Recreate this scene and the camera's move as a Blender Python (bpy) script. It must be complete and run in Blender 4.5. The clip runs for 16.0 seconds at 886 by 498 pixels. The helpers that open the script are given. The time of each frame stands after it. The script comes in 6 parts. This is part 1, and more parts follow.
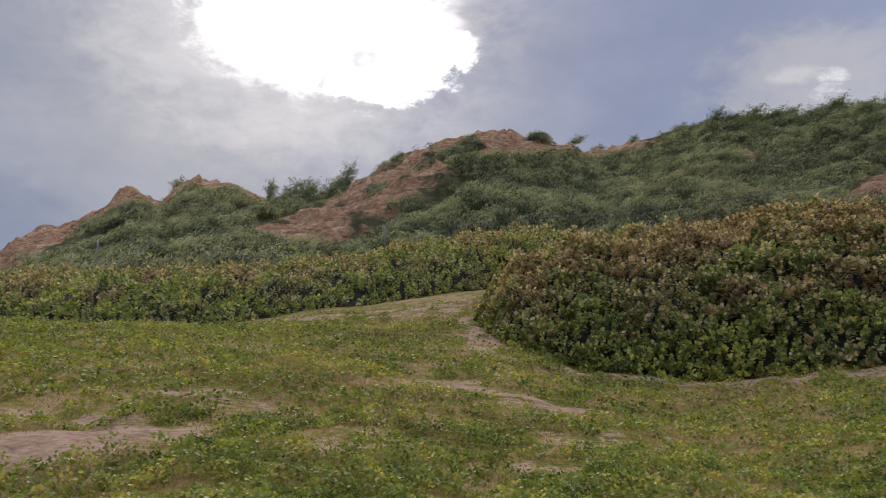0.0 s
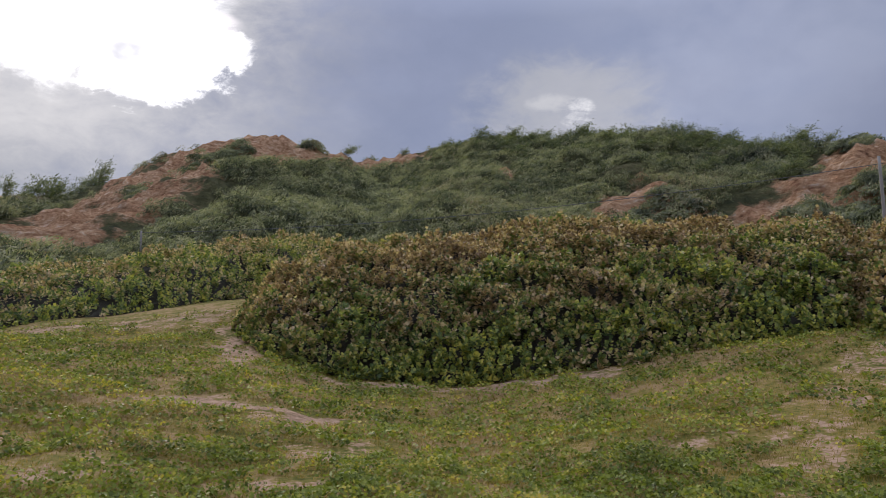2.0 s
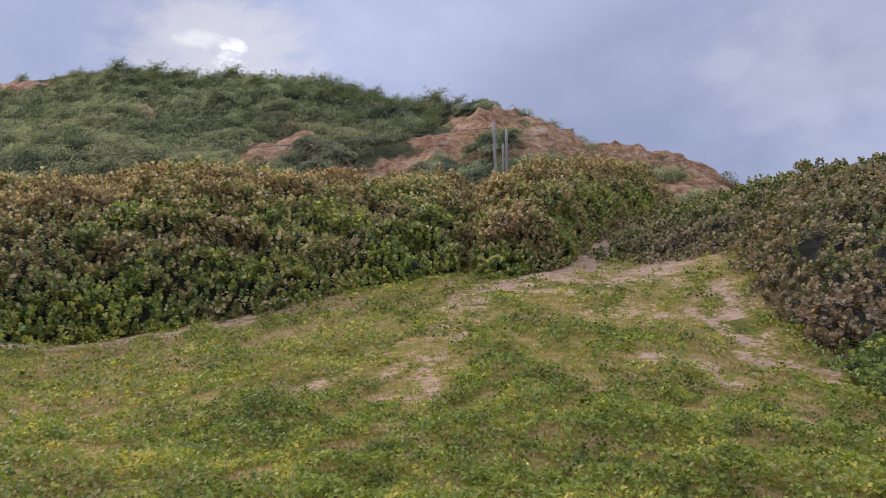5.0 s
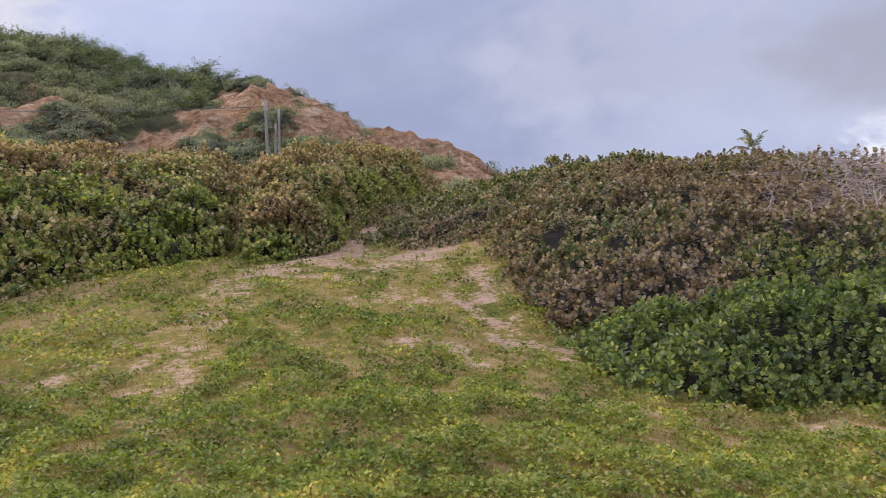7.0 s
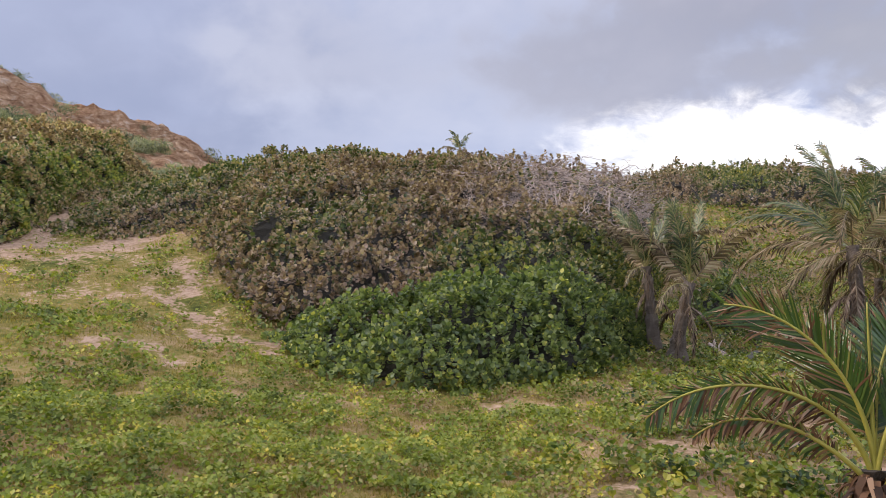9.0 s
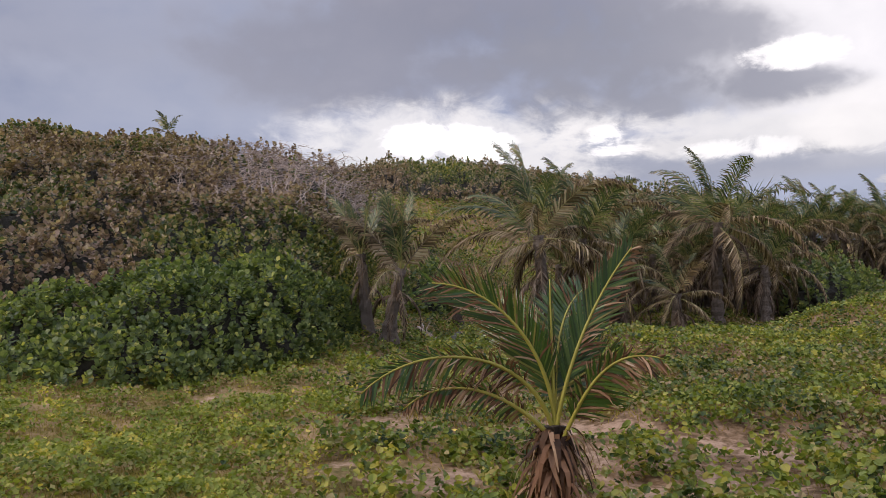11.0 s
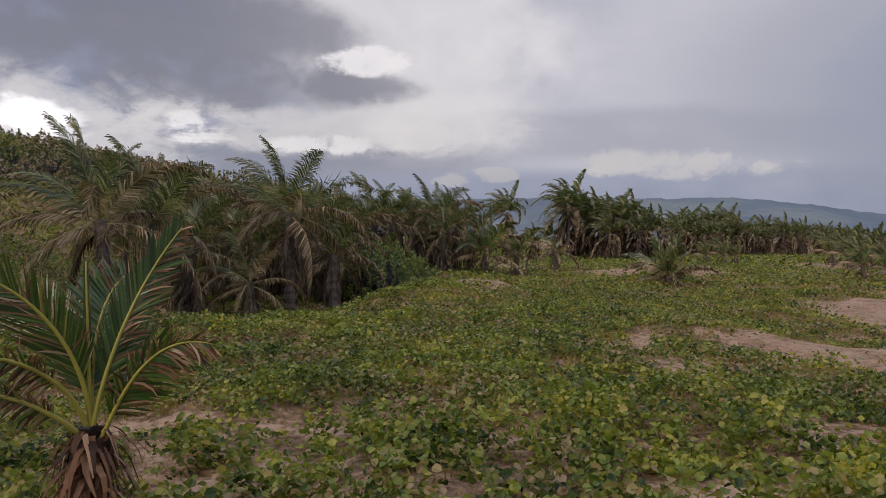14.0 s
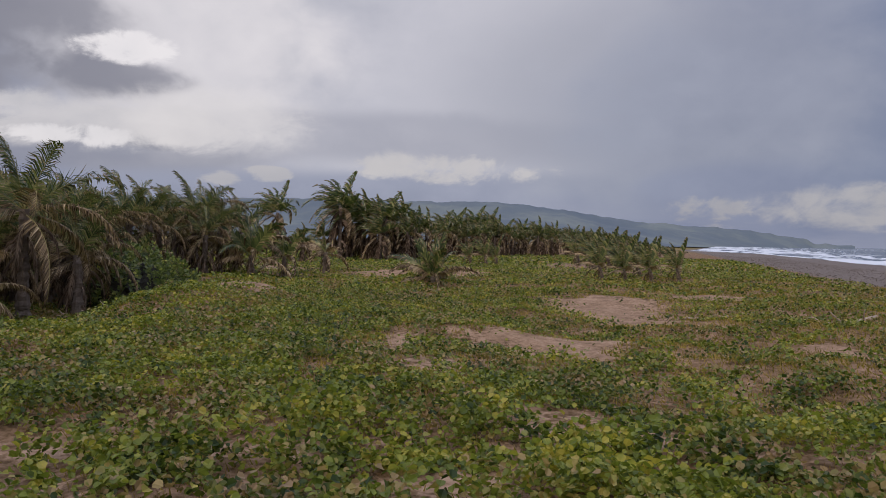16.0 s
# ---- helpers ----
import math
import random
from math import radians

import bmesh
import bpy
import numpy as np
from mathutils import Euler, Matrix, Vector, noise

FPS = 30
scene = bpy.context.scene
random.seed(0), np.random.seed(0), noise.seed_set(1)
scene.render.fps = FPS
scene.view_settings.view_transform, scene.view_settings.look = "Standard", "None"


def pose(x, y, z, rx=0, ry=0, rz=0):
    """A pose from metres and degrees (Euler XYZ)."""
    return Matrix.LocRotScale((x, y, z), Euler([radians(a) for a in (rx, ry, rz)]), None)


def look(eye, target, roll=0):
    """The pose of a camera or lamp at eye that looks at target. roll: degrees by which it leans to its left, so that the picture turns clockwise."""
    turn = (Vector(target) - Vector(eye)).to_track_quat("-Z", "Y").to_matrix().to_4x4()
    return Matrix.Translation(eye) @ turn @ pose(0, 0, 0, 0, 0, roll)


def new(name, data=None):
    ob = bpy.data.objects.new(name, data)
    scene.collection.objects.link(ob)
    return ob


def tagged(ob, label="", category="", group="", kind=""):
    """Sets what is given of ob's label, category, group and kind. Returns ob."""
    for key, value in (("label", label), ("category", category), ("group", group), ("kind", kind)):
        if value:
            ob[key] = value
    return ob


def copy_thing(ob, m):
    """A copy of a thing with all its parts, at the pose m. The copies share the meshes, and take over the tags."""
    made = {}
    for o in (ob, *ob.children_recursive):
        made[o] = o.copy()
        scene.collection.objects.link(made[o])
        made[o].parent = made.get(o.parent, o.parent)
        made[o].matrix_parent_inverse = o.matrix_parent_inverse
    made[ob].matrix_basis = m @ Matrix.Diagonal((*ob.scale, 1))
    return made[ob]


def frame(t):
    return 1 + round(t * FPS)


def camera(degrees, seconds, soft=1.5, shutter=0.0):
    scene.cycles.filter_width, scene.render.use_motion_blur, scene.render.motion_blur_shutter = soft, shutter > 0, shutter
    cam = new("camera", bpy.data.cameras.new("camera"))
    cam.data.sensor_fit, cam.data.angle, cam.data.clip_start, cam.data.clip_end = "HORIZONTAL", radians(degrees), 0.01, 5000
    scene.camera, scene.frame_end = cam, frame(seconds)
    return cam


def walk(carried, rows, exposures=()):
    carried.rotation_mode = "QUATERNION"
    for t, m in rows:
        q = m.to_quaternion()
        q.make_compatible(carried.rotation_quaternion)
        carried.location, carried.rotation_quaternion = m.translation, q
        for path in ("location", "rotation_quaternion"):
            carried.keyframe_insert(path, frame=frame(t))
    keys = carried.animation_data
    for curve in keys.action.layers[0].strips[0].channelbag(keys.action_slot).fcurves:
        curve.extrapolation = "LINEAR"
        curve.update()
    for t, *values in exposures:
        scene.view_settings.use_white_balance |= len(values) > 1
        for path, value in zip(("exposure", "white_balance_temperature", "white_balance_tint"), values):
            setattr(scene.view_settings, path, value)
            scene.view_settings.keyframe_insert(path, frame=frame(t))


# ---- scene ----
cam = camera(60.2, 16.0, 0.8)
PATH = [
    (0, (-0.056, -0.004, 1.635), (0.007, 1.984, 1.84), 1.38),
    (0.5, (0.031, 0.046, 1.647), (0.24, 2.024, 1.861), 1.19),
    (1, (0.113, 0.127, 1.649), (0.453, 2.085, 1.874), 1.01),
    (1.5, (0.209, 0.179, 1.648), (0.689, 2.107, 1.879), 0.76),
    (2, (0.266, 0.19, 1.635), (0.906, 2.069, 1.874), 0.48),
    (2.5, (0.313, 0.201, 1.634), (1.041, 2.049, 1.872), 0.35),
    (3, (0.365, 0.172, 1.63), (1.175, 1.986, 1.867), 0.23),
    (3.5, (0.415, 0.139, 1.634), (1.425, 1.849, 1.869), -0.34),
    (4, (0.492, 0.074, 1.635), (1.665, 1.685, 1.806), -0.83),
    (6.5, (0.538, -0.22, 1.751), (2.203, 0.886, 1.81), -0.84),
    (7, (0.558, -0.274, 1.759), (2.312, 0.687, 1.797), -0.85),
    (7.5, (0.561, -0.335, 1.767), (2.407, 0.434, 1.8), -0.83),
    (8, (0.625, -0.422, 1.764), (2.537, 0.167, 1.793), -0.70),
    (8.5, (0.709, -0.498, 1.767), (2.656, -0.039, 1.779), -0.63),
    (9, (0.745, -0.557, 1.764), (2.723, -0.264, 1.772), -0.53),
    (11.5, (0.72, -0.546, 1.683), (2.608, -1.204, 1.656), -0.11),
    (12, (0.774, -0.593, 1.666), (2.567, -1.479, 1.636), 0.21),
    (12.5, (0.803, -0.635, 1.653), (2.507, -1.682, 1.619), 0.50),
    (13, (0.828, -0.67, 1.65), (2.471, -1.811, 1.615), 0.55),
    (13.5, (0.828, -0.721, 1.644), (2.371, -1.993, 1.607), 0.67),
    (14, (0.823, -0.804, 1.64), (2.279, -2.175, 1.599), 0.83),
    (14.5, (0.809, -0.895, 1.646), (2.144, -2.383, 1.607), 0.98),
    (15, (0.763, -0.936, 1.653), (2.011, -2.498, 1.62), 1.03),
    (15.5, (0.694, -0.951, 1.663), (1.819, -2.604, 1.633), 1.28),
    (16, (0.596, -0.946, 1.671), (1.594, -2.679, 1.643), 1.27),
]
EXPOSURES = [(0.0, -0.3, 6350, 15), (2.0, -0.3, 6250, 15), (4.0, 0.1, 6150, 17), (6.5, 0.32, 6250, 17), (9.0, 0.48, 6400, 15), (11.5, -0.15, 6450, 17), (12.0, -0.25, 6450, 17), (12.5, -0.54, 6450, 17), (16.0, -0.57, 6400, 17)]
walk(cam, [(t, look(eye, target, roll)) for t, eye, target, roll in PATH], EXPOSURES)

# ---- light ----
SUN_AZ, SUN_EL = -8.0, 30.0
world = bpy.data.worlds.new("overcast_sky")
scene.world = world
world.use_nodes = True
wn = world.node_tree


def aim(az, el):
    """The unit direction at a compass angle (clockwise from +y) and a height, in degrees."""
    a, e = radians(az), radians(el)
    return Vector((math.sin(a) * math.cos(e), math.cos(a) * math.cos(e), math.sin(e)))


class Nodes:
    """Short calls for building a node tree."""

    def __init__(self, tree):
        self.t = tree
        tree.nodes.clear()

    def add(self, kind, **sets):
        n = self.t.nodes.new(kind)
        for key, value in sets.items():
            setattr(n, key, value)
        return n

    def put(self, socket, value):
        if isinstance(value, bpy.types.NodeSocket):
            self.t.links.new(value, socket)
        elif value is not None:
            socket.default_value = value

    def math(self, op, a, b=None, c=None, clamp=False):
        n = self.add("ShaderNodeMath", operation=op, use_clamp=clamp)
        for s, v in zip(n.inputs, (a, b, c)):
            self.put(s, v)
        return n.outputs[0]

    def vmath(self, op, a, b=None):
        n = self.add("ShaderNodeVectorMath", operation=op)
        self.put(n.inputs[0], a), self.put(n.inputs[1], b)
        return n.outputs["Value" if op in ("DOT_PRODUCT", "LENGTH") else "Vector"]

    def noise(self, vec, scale, detail=4.0, rough=0.55, distort=0.0):
        n = self.add("ShaderNodeTexNoise")
        self.put(n.inputs["Vector"], vec)
        for key, v in (("Scale", scale), ("Detail", detail), ("Roughness", rough), ("Distortion", distort)):
            n.inputs[key].default_value = v
        return n.outputs["Fac"]

    def step(self, v, lo, hi, to0=0.0, to1=1.0):
        n = self.add("ShaderNodeMapRange", interpolation_type="SMOOTHSTEP")
        for s, x in zip(n.inputs, (v, lo, hi, to0, to1)):
            self.put(s, x)
        return n.outputs[0]

    def mix(self, f, a, b, blend="MIX"):
        n = self.add("ShaderNodeMix", data_type="RGBA", blend_type=blend)
        self.put(n.inputs[0], f), self.put(n.inputs[6], a), self.put(n.inputs[7], b)
        return n.outputs[2]

    def ramp(self, v, stops):
        n = self.add("ShaderNodeValToRGB")
        e = n.color_ramp.elements
        while len(e) < len(stops):
            e.new(0.5)
        for el, (p, c) in zip(e, stops):
            el.position, el.color = p, (*c, 1)
        self.put(n.inputs[0], v)
        return n.outputs[0]


W = Nodes(wn)
ray = W.add("ShaderNodeTexCoord").outputs["Generated"]
sky = W.add("ShaderNodeTexSky", sky_type="NISHITA", sun_disc=False, sun_elevation=radians(SUN_EL), sun_rotation=radians(SUN_AZ))
blue = W.mix(1.0, sky.outputs[0], (0.10, 0.10, 0.10, 1), "MULTIPLY")
# cloud layer: directions flattened towards the horizon, as a high flat layer is seen
sep = W.add("ShaderNodeSeparateXYZ")
W.put(sep.inputs[0], ray)
up = W.math("MAXIMUM", sep.outputs[2], 0.0)
flat = W.math("ADD", up, 0.16)
comb = W.add("ShaderNodeCombineXYZ")
W.put(comb.inputs[0], W.math("DIVIDE", sep.outputs[0], flat))
W.put(comb.inputs[1], W.math("DIVIDE", sep.outputs[1], flat))
W.put(comb.inputs[2], 0.0)
sheet = comb.outputs[0]
big = W.noise(sheet, 0.55, 5.0, 0.5, 0.3)
mid = W.noise(sheet, 1.7, 6.0, 0.58, 0.4)
shade = W.math("ADD", W.math("MULTIPLY", big, 0.65), W.math("MULTIPLY", mid, 0.35))
cloud = W.ramp(W.math("ADD", W.math("MULTIPLY", shade, 0.55), 0.225), [(0.30, (0.20, 0.24, 0.36)), (0.46, (0.33, 0.385, 0.54)), (0.56, (0.45, 0.49, 0.61)), (0.70, (0.68, 0.71, 0.80))])


col = cloud
ragged = W.noise(W.vmath("MULTIPLY", ray, (1, 1, 1.5)), 6.0, 5.0, 0.5, 0.2)
ragged_fine = W.noise(W.vmath("MULTIPLY", ray, (1, 1, 1.4)), 19.0, 4.0, 0.5, 0.2)
torn = W.math("ADD", W.math("MULTIPLY", W.math("SUBTRACT", ragged, 0.5), 3.4), W.math("MULTIPLY", W.math("SUBTRACT", ragged_fine, 0.5), 1.8))


def oval(az, el, wide, tall, soft):
    """1 in the middle of an oval of sky, falling off to 0 about soft times its half width and height out."""
    m = aim(az, el)
    right = aim(az + 90, 0)
    above = right.cross(m) * -1 if right.cross(m)[2] < 0 else right.cross(m)
    u = W.math("DIVIDE", W.vmath("DOT_PRODUCT", ray, tuple(right)), math.sin(radians(wide)))
    v = W.math("DIVIDE", W.vmath("DOT_PRODUCT", ray, tuple(above)), math.sin(radians(tall)))
    ahead = W.math("GREATER_THAN", W.vmath("DOT_PRODUCT", ray, tuple(m)), 0.3)
    d = W.math("SQRT", W.math("ADD", W.math("MULTIPLY", u, u), W.math("MULTIPLY", v, v)))
    return W.math("MULTIPLY", W.step(d, 1.0 / soft, soft, 1.0, 0.0), ahead)


# thicker and paler banks: direction, half width and height, tint, share, how torn
for az, el, wide, tall, tint, amount, tear in (
        (-27, 12, 14, 9, (0.26, 0.31, 0.42), 0.8, 0.25), (-19, 12, 9, 4, (0.52, 0.54, 0.58), 0.6, 0.3), (13, 20, 13, 8, (0.30, 0.345, 0.48), 0.8, 0.3), (48, 19, 11, 5, (0.46, 0.50, 0.62), 0.5, 0.4), (2, 14, 10, 2.5, (0.44, 0.47, 0.56), 0.5, 0.4),
        (62, 12, 13, 7, (0.27, 0.305, 0.42), 0.85, 0.3), (84, 15, 13, 5, (0.42, 0.44, 0.51), 0.6, 0.5), (80, 9, 10, 2.6, (0.42, 0.46, 0.57), 0.5, 0.5),
        (144, 14, 20, 9, (0.86, 0.87, 0.90), 0.85, 0.2), (130, 14, 9, 6, (1.02, 1.01, 1.0), 0.85, 0.4), (102, 14, 14, 3.6, (0.31, 0.32, 0.38), 0.85, 0.6), (118, 10.4, 8, 1.6, (0.33, 0.34, 0.39), 0.85, 0.7),
        (108, 19, 10, 5, (0.30, 0.31, 0.37), 0.8, 0.4), (115, 13.6, 9, 2.6, (0.33, 0.34, 0.39), 0.85, 0.6), (126, 10.6, 4.0, 0.8, (0.36, 0.37, 0.42), 0.8, 0.9),
        (112, 8.7, 3.4, 1.0, (0.36, 0.37, 0.42), 0.6, 0.7), (122, 5.6, 12, 1.3, (0.38, 0.40, 0.47), 0.75, 0.5), (129, 6.6, 2.6, 0.6, (0.36, 0.38, 0.44), 0.8, 0.7), (150, 3.2, 26, 1.3, (0.40, 0.45, 0.58), 0.8, 0.3), (146, 7.4, 12, 1.5, (0.48, 0.50, 0.57), 0.6, 0.4),
        (179, 9, 15, 7, (0.28, 0.34, 0.48), 0.85, 0.25), (166, 11, 12, 6, (0.48, 0.51, 0.58), 0.6, 0.3), (171, 3.4, 5, 1.8, (0.33, 0.38, 0.52), 0.7, 0.3)):
    o = oval(az, el, wide, tall, 2.0)
    f = W.step(W.math("ADD", o, W.math("MULTIPLY", W.math("MULTIPLY", torn, tear), W.math("MINIMUM", W.math("MULTIPLY", o, 2.5), 1.0))), 0.08, 0.95)
    col = W.mix(W.math("MULTIPLY", f, amount), col, (*tint, 1))
curl = W.noise(W.vmath("MULTIPLY", ray, (1, 1, 1.9)), 9.0, 9.0, 0.60, 0.8)
curl_fine = W.noise(W.vmath("MULTIPLY", ray, (1, 1, 1.7)), 30.0, 6.0, 0.62, 0.4)
shreds = W.math("ADD", W.math("MULTIPLY", W.math("SUBTRACT", curl, 0.5), 4.6), W.math("MULTIPLY", W.math("SUBTRACT", curl_fine, 0.5), 2.6))
# bright veils and rifts where the sun comes through: the same with a glow
for az, el, wide, tall, glow, amount, tear, lo, hi in (
        (-12, 23, 14, 11, 0.55, 0.5, 0.2, 0.0, 1.0), (-10, 23.5, 9.5, 8, 0.85, 0.8, 0.25, 0.05, 1.0), (-8.8, 24.4, 6.6, 5.2, 3.0, 1.0, 0.26, 0.25, 1.0), (-2.6, 19.6, 4.4, 2.6, 2.6, 1.0, 0.34, 0.40, 0.75), (1.8, 20.6, 1.9, 0.9, 1.6, 0.9, 0.4, 0.4, 0.9),
        (28, 17.0, 4.8, 2.8, 0.66, 0.65, 0.35, 0.05, 1.1), (29.0, 16.8, 0.9, 0.7, 1.15, 0.85, 1.3, 0.3, 1.7), (27.0, 17.5, 1.2, 0.5, 0.85, 0.6, 0.7, 0.2, 1.4),
        (103.5, 7.2, 9.0, 2.4, 1.0, 0.85, 0.4, 0.12, 1.0), (102.0, 7.5, 2.6, 1.0, 1.7, 1.0, 0.55, 0.25, 1.1), (105.6, 7.0, 2.0, 1.0, 1.9, 1.0, 0.55, 0.25, 1.1), (111.8, 7.6, 3.2, 0.9, 1.0, 0.9, 0.6, 0.25, 1.2), (115.4, 7.2, 1.9, 0.8, 1.8, 1.0, 0.9, 0.3, 1.3), (127.4, 12.5, 2.4, 0.75, 1.2, 0.95, 0.9, 0.3, 1.3),
        (123.6, 7.4, 8, 1.2, 0.92, 0.8, 0.5, 0.15, 1.0), (124.3, 6.4, 2.8, 0.5, 1.15, 0.9, 1.0, 0.3, 1.2), (133, 8.0, 5, 1.6, 0.98, 0.7, 0.35, 0.1, 1.0), (150.6, 5.2, 5.6, 0.75, 0.80, 0.85, 0.9, 0.3, 1.2), (146.6, 5.3, 1.8, 0.8, 0.82, 0.85, 0.5, 0.2, 1.0), (137, 4.4, 1.3, 0.4, 0.75, 0.7, 0.8, 0.4, 1.0), (133.8, 4.0, 1.1, 0.35, 0.72, 0.7, 1.0, 0.3, 1.2),
        (178.5, 2.6, 4.6, 1.1, 0.68, 0.75, 0.5, 0.2, 1.1), (169.2, 2.3, 2.2, 0.8, 0.6, 0.6, 0.8, 0.40, 1.1)):
    o = oval(az, el, wide, tall, 2.2)
    f = W.step(W.math("ADD", o, W.math("MULTIPLY", W.math("MULTIPLY", shreds, tear), W.math("MINIMUM", W.math("MULTIPLY", o, 2.5), 1.0))), lo, hi)
    col = W.mix(W.math("MULTIPLY", f, amount), col, (glow, glow * 0.99, glow * 0.96, 1))
# a grey puff that hangs in the opening, and the one patch of blue
for az, el, wide, tall, tone in ((-4.4, 19.5, 1.3, 0.9, (0.70, 0.70, 0.74, 1)), (-1.6, 19.3, 0.6, 0.45, (0.85, 0.85, 0.88, 1)), (1.0, 22.2, 1.9, 0.8, None)):
    o = oval(az, el, wide, tall, 1.8)
    hole = W.step(W.math("MULTIPLY", o, W.math("ADD", W.math("MULTIPLY", torn, 0.7), 1.0)), 0.25, 0.95)
    col = W.mix(W.math("MULTIPLY", hole, 0.85), col, tone or blue)
base = W.mix(1.0, W.mix(0.05, col, blue), W.ramp(W.math("ADD", W.math("MULTIPLY", ragged, 0.7), W.math("MULTIPLY", ragged_fine, 0.3)), [(0.34, (0.91, 0.92, 0.93)), (0.50, (1.0, 1.0, 1.0)), (0.66, (1.09, 1.085, 1.07))]), "MULTIPLY")
# an overcast sky is brightest overhead
base = W.mix(1.0, base, W.ramp(up, [(0.0, (0.25, 0.25, 0.25)), (0.40, (0.26, 0.26, 0.26)), (0.62, (0.62, 0.61, 0.58)), (1.0, (0.95, 0.93, 0.88))]), "MULTIPLY")
back = W.add("ShaderNodeBackground")
W.put(back.inputs[0], base)
back.inputs[1].default_value = 4.0
W.t.links.new(back.outputs[0], W.add("ShaderNodeOutputWorld").inputs[0])

sun_data = bpy.data.lights.new("sun", "SUN")
sun_data.energy, sun_data.angle, sun_data.color = 1.8, radians(22), (1.0, 0.90, 0.74)
sun_lamp = new("sun", sun_data)
sun_lamp.matrix_world = look(aim(SUN_AZ, SUN_EL) * 100, (0, 0, 0))

# ---- materials ----


def material(name, rough=0.8):
    m = bpy.data.materials.new(name)
    m.use_nodes = True
    n = Nodes(m.node_tree)
    b = n.add("ShaderNodeBsdfPrincipled")
    b.inputs["Roughness"].default_value = rough
    n.t.links.new(b.outputs[0], n.add("ShaderNodeOutputMaterial").inputs[0])
    return m, n, b


def leafy(name, stops, rough=0.5, patch=0.5, dry=None, spec=0.35, dry_scale=0.25, through_share=0.42, own_share=1.0, tuft_scale=3.5):
    """Leaves: a colour for each leaf, shifted by broad patches; dry gives a second set of colours in patches and where "burn" says so."""
    m, n, b = material(name, rough)
    geo = n.add("ShaderNodeNewGeometry")
    own, place = geo.outputs["Random Per Island"], geo.outputs["Position"]
    wide = n.noise(place, 0.45, 3.0)
    fine = n.noise(place, 14.0, 2.0)
    tuft = n.noise(place, tuft_scale, 2.0)
    one = n.math("ADD", n.math("MULTIPLY", own, own_share), 0.5 - 0.5 * own_share)
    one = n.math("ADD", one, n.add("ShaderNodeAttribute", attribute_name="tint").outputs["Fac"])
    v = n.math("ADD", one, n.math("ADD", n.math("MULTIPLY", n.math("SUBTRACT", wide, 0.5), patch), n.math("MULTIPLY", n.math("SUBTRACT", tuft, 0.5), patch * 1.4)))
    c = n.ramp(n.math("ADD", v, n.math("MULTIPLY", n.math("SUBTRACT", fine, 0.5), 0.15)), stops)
    if dry:
        shift = n.math("ADD", n.noise(place, dry_scale, 3.0), n.math("MULTIPLY", n.math("SUBTRACT", own, 0.5), 0.35))
        shift = n.math("ADD", shift, n.add("ShaderNodeAttribute", attribute_name="burn").outputs["Fac"])
        c = n.mix(n.step(shift, dry[0], dry[1]), c, n.ramp(own, dry[2]))
    n.put(b.inputs["Base Color"], c)
    b.inputs["Specular IOR Level"].default_value = spec
    n.put(b.inputs["Roughness"], n.math("ADD", n.math("MULTIPLY", fine, 0.3), rough - 0.15))
    thin = n.add("ShaderNodeBsdfTranslucent")
    n.put(thin.inputs[0], n.mix(1.0, c, (1.15, 1.25, 0.6, 1), "MULTIPLY"))
    both = n.add("ShaderNodeMixShader")
    both.inputs[0].default_value = through_share
    n.t.links.new(b.outputs[0], both.inputs[1]), n.t.links.new(thin.outputs[0], both.inputs[2])
    n.t.links.new(both.outputs[0], [x for x in n.t.nodes if x.bl_idname == "ShaderNodeOutputMaterial"][0].inputs[0])
    return m


def plain(name, c0, c1, scale, rough=0.85, bump=0.3, stretch=(1, 1, 1)):
    m, n, b = material(name, rough)
    geo = n.add("ShaderNodeTexCoord")
    vec = n.vmath("MULTIPLY", geo.outputs["Object"], stretch)
    a, f = n.noise(vec, scale, 5.0, 0.6), n.noise(vec, scale * 6, 4.0, 0.6)
    n.put(b.inputs["Base Color"], n.mix(n.math("ADD", n.math("MULTIPLY", a, 0.7), n.math("MULTIPLY", f, 0.3)), (*c0, 1), (*c1, 1)))
    bm = n.add("ShaderNodeBump")
    bm.inputs["Strength"].default_value, bm.inputs["Distance"].default_value = bump, 0.05
    n.put(bm.inputs["Height"], f), n.put(b.inputs["Normal"], bm.outputs[0])
    return m


GREEN = [(0.0, (0.055, 0.080, 0.030)), (0.4, (0.130, 0.165, 0.055)), (0.78, (0.215, 0.245, 0.078)), (0.95, (0.31, 0.335, 0.09)), (1.0, (0.50, 0.45, 0.11))]
OLIVE = [(0.0, (0.085, 0.125, 0.045)), (0.4, (0.235, 0.275, 0.080)), (0.72, (0.40, 0.395, 0.095)), (0.9, (0.54, 0.48, 0.11)), (1.0, (0.62, 0.52, 0.13))]
DRY = [(0.0, (0.10, 0.066, 0.05)), (0.4, (0.225, 0.145, 0.10)), (0.75, (0.34, 0.23, 0.16)), (1.0, (0.48, 0.36, 0.26))]
RUSSET = [(0.0, (0.15, 0.098, 0.062)), (0.4, (0.33, 0.215, 0.125)), (0.75, (0.50, 0.34, 0.20)), (1.0, (0.66, 0.51, 0.33))]
leaf_green = leafy("sea_grape_leaf_green", GREEN, 0.5, 0.5, (0.70, 0.85, DRY), 0.4)
leaf_mixed = leafy("sea_grape_leaf_mixed", OLIVE, 0.42, 0.6, (0.48, 0.64, RUSSET), 0.4, 0.5, 0.44)
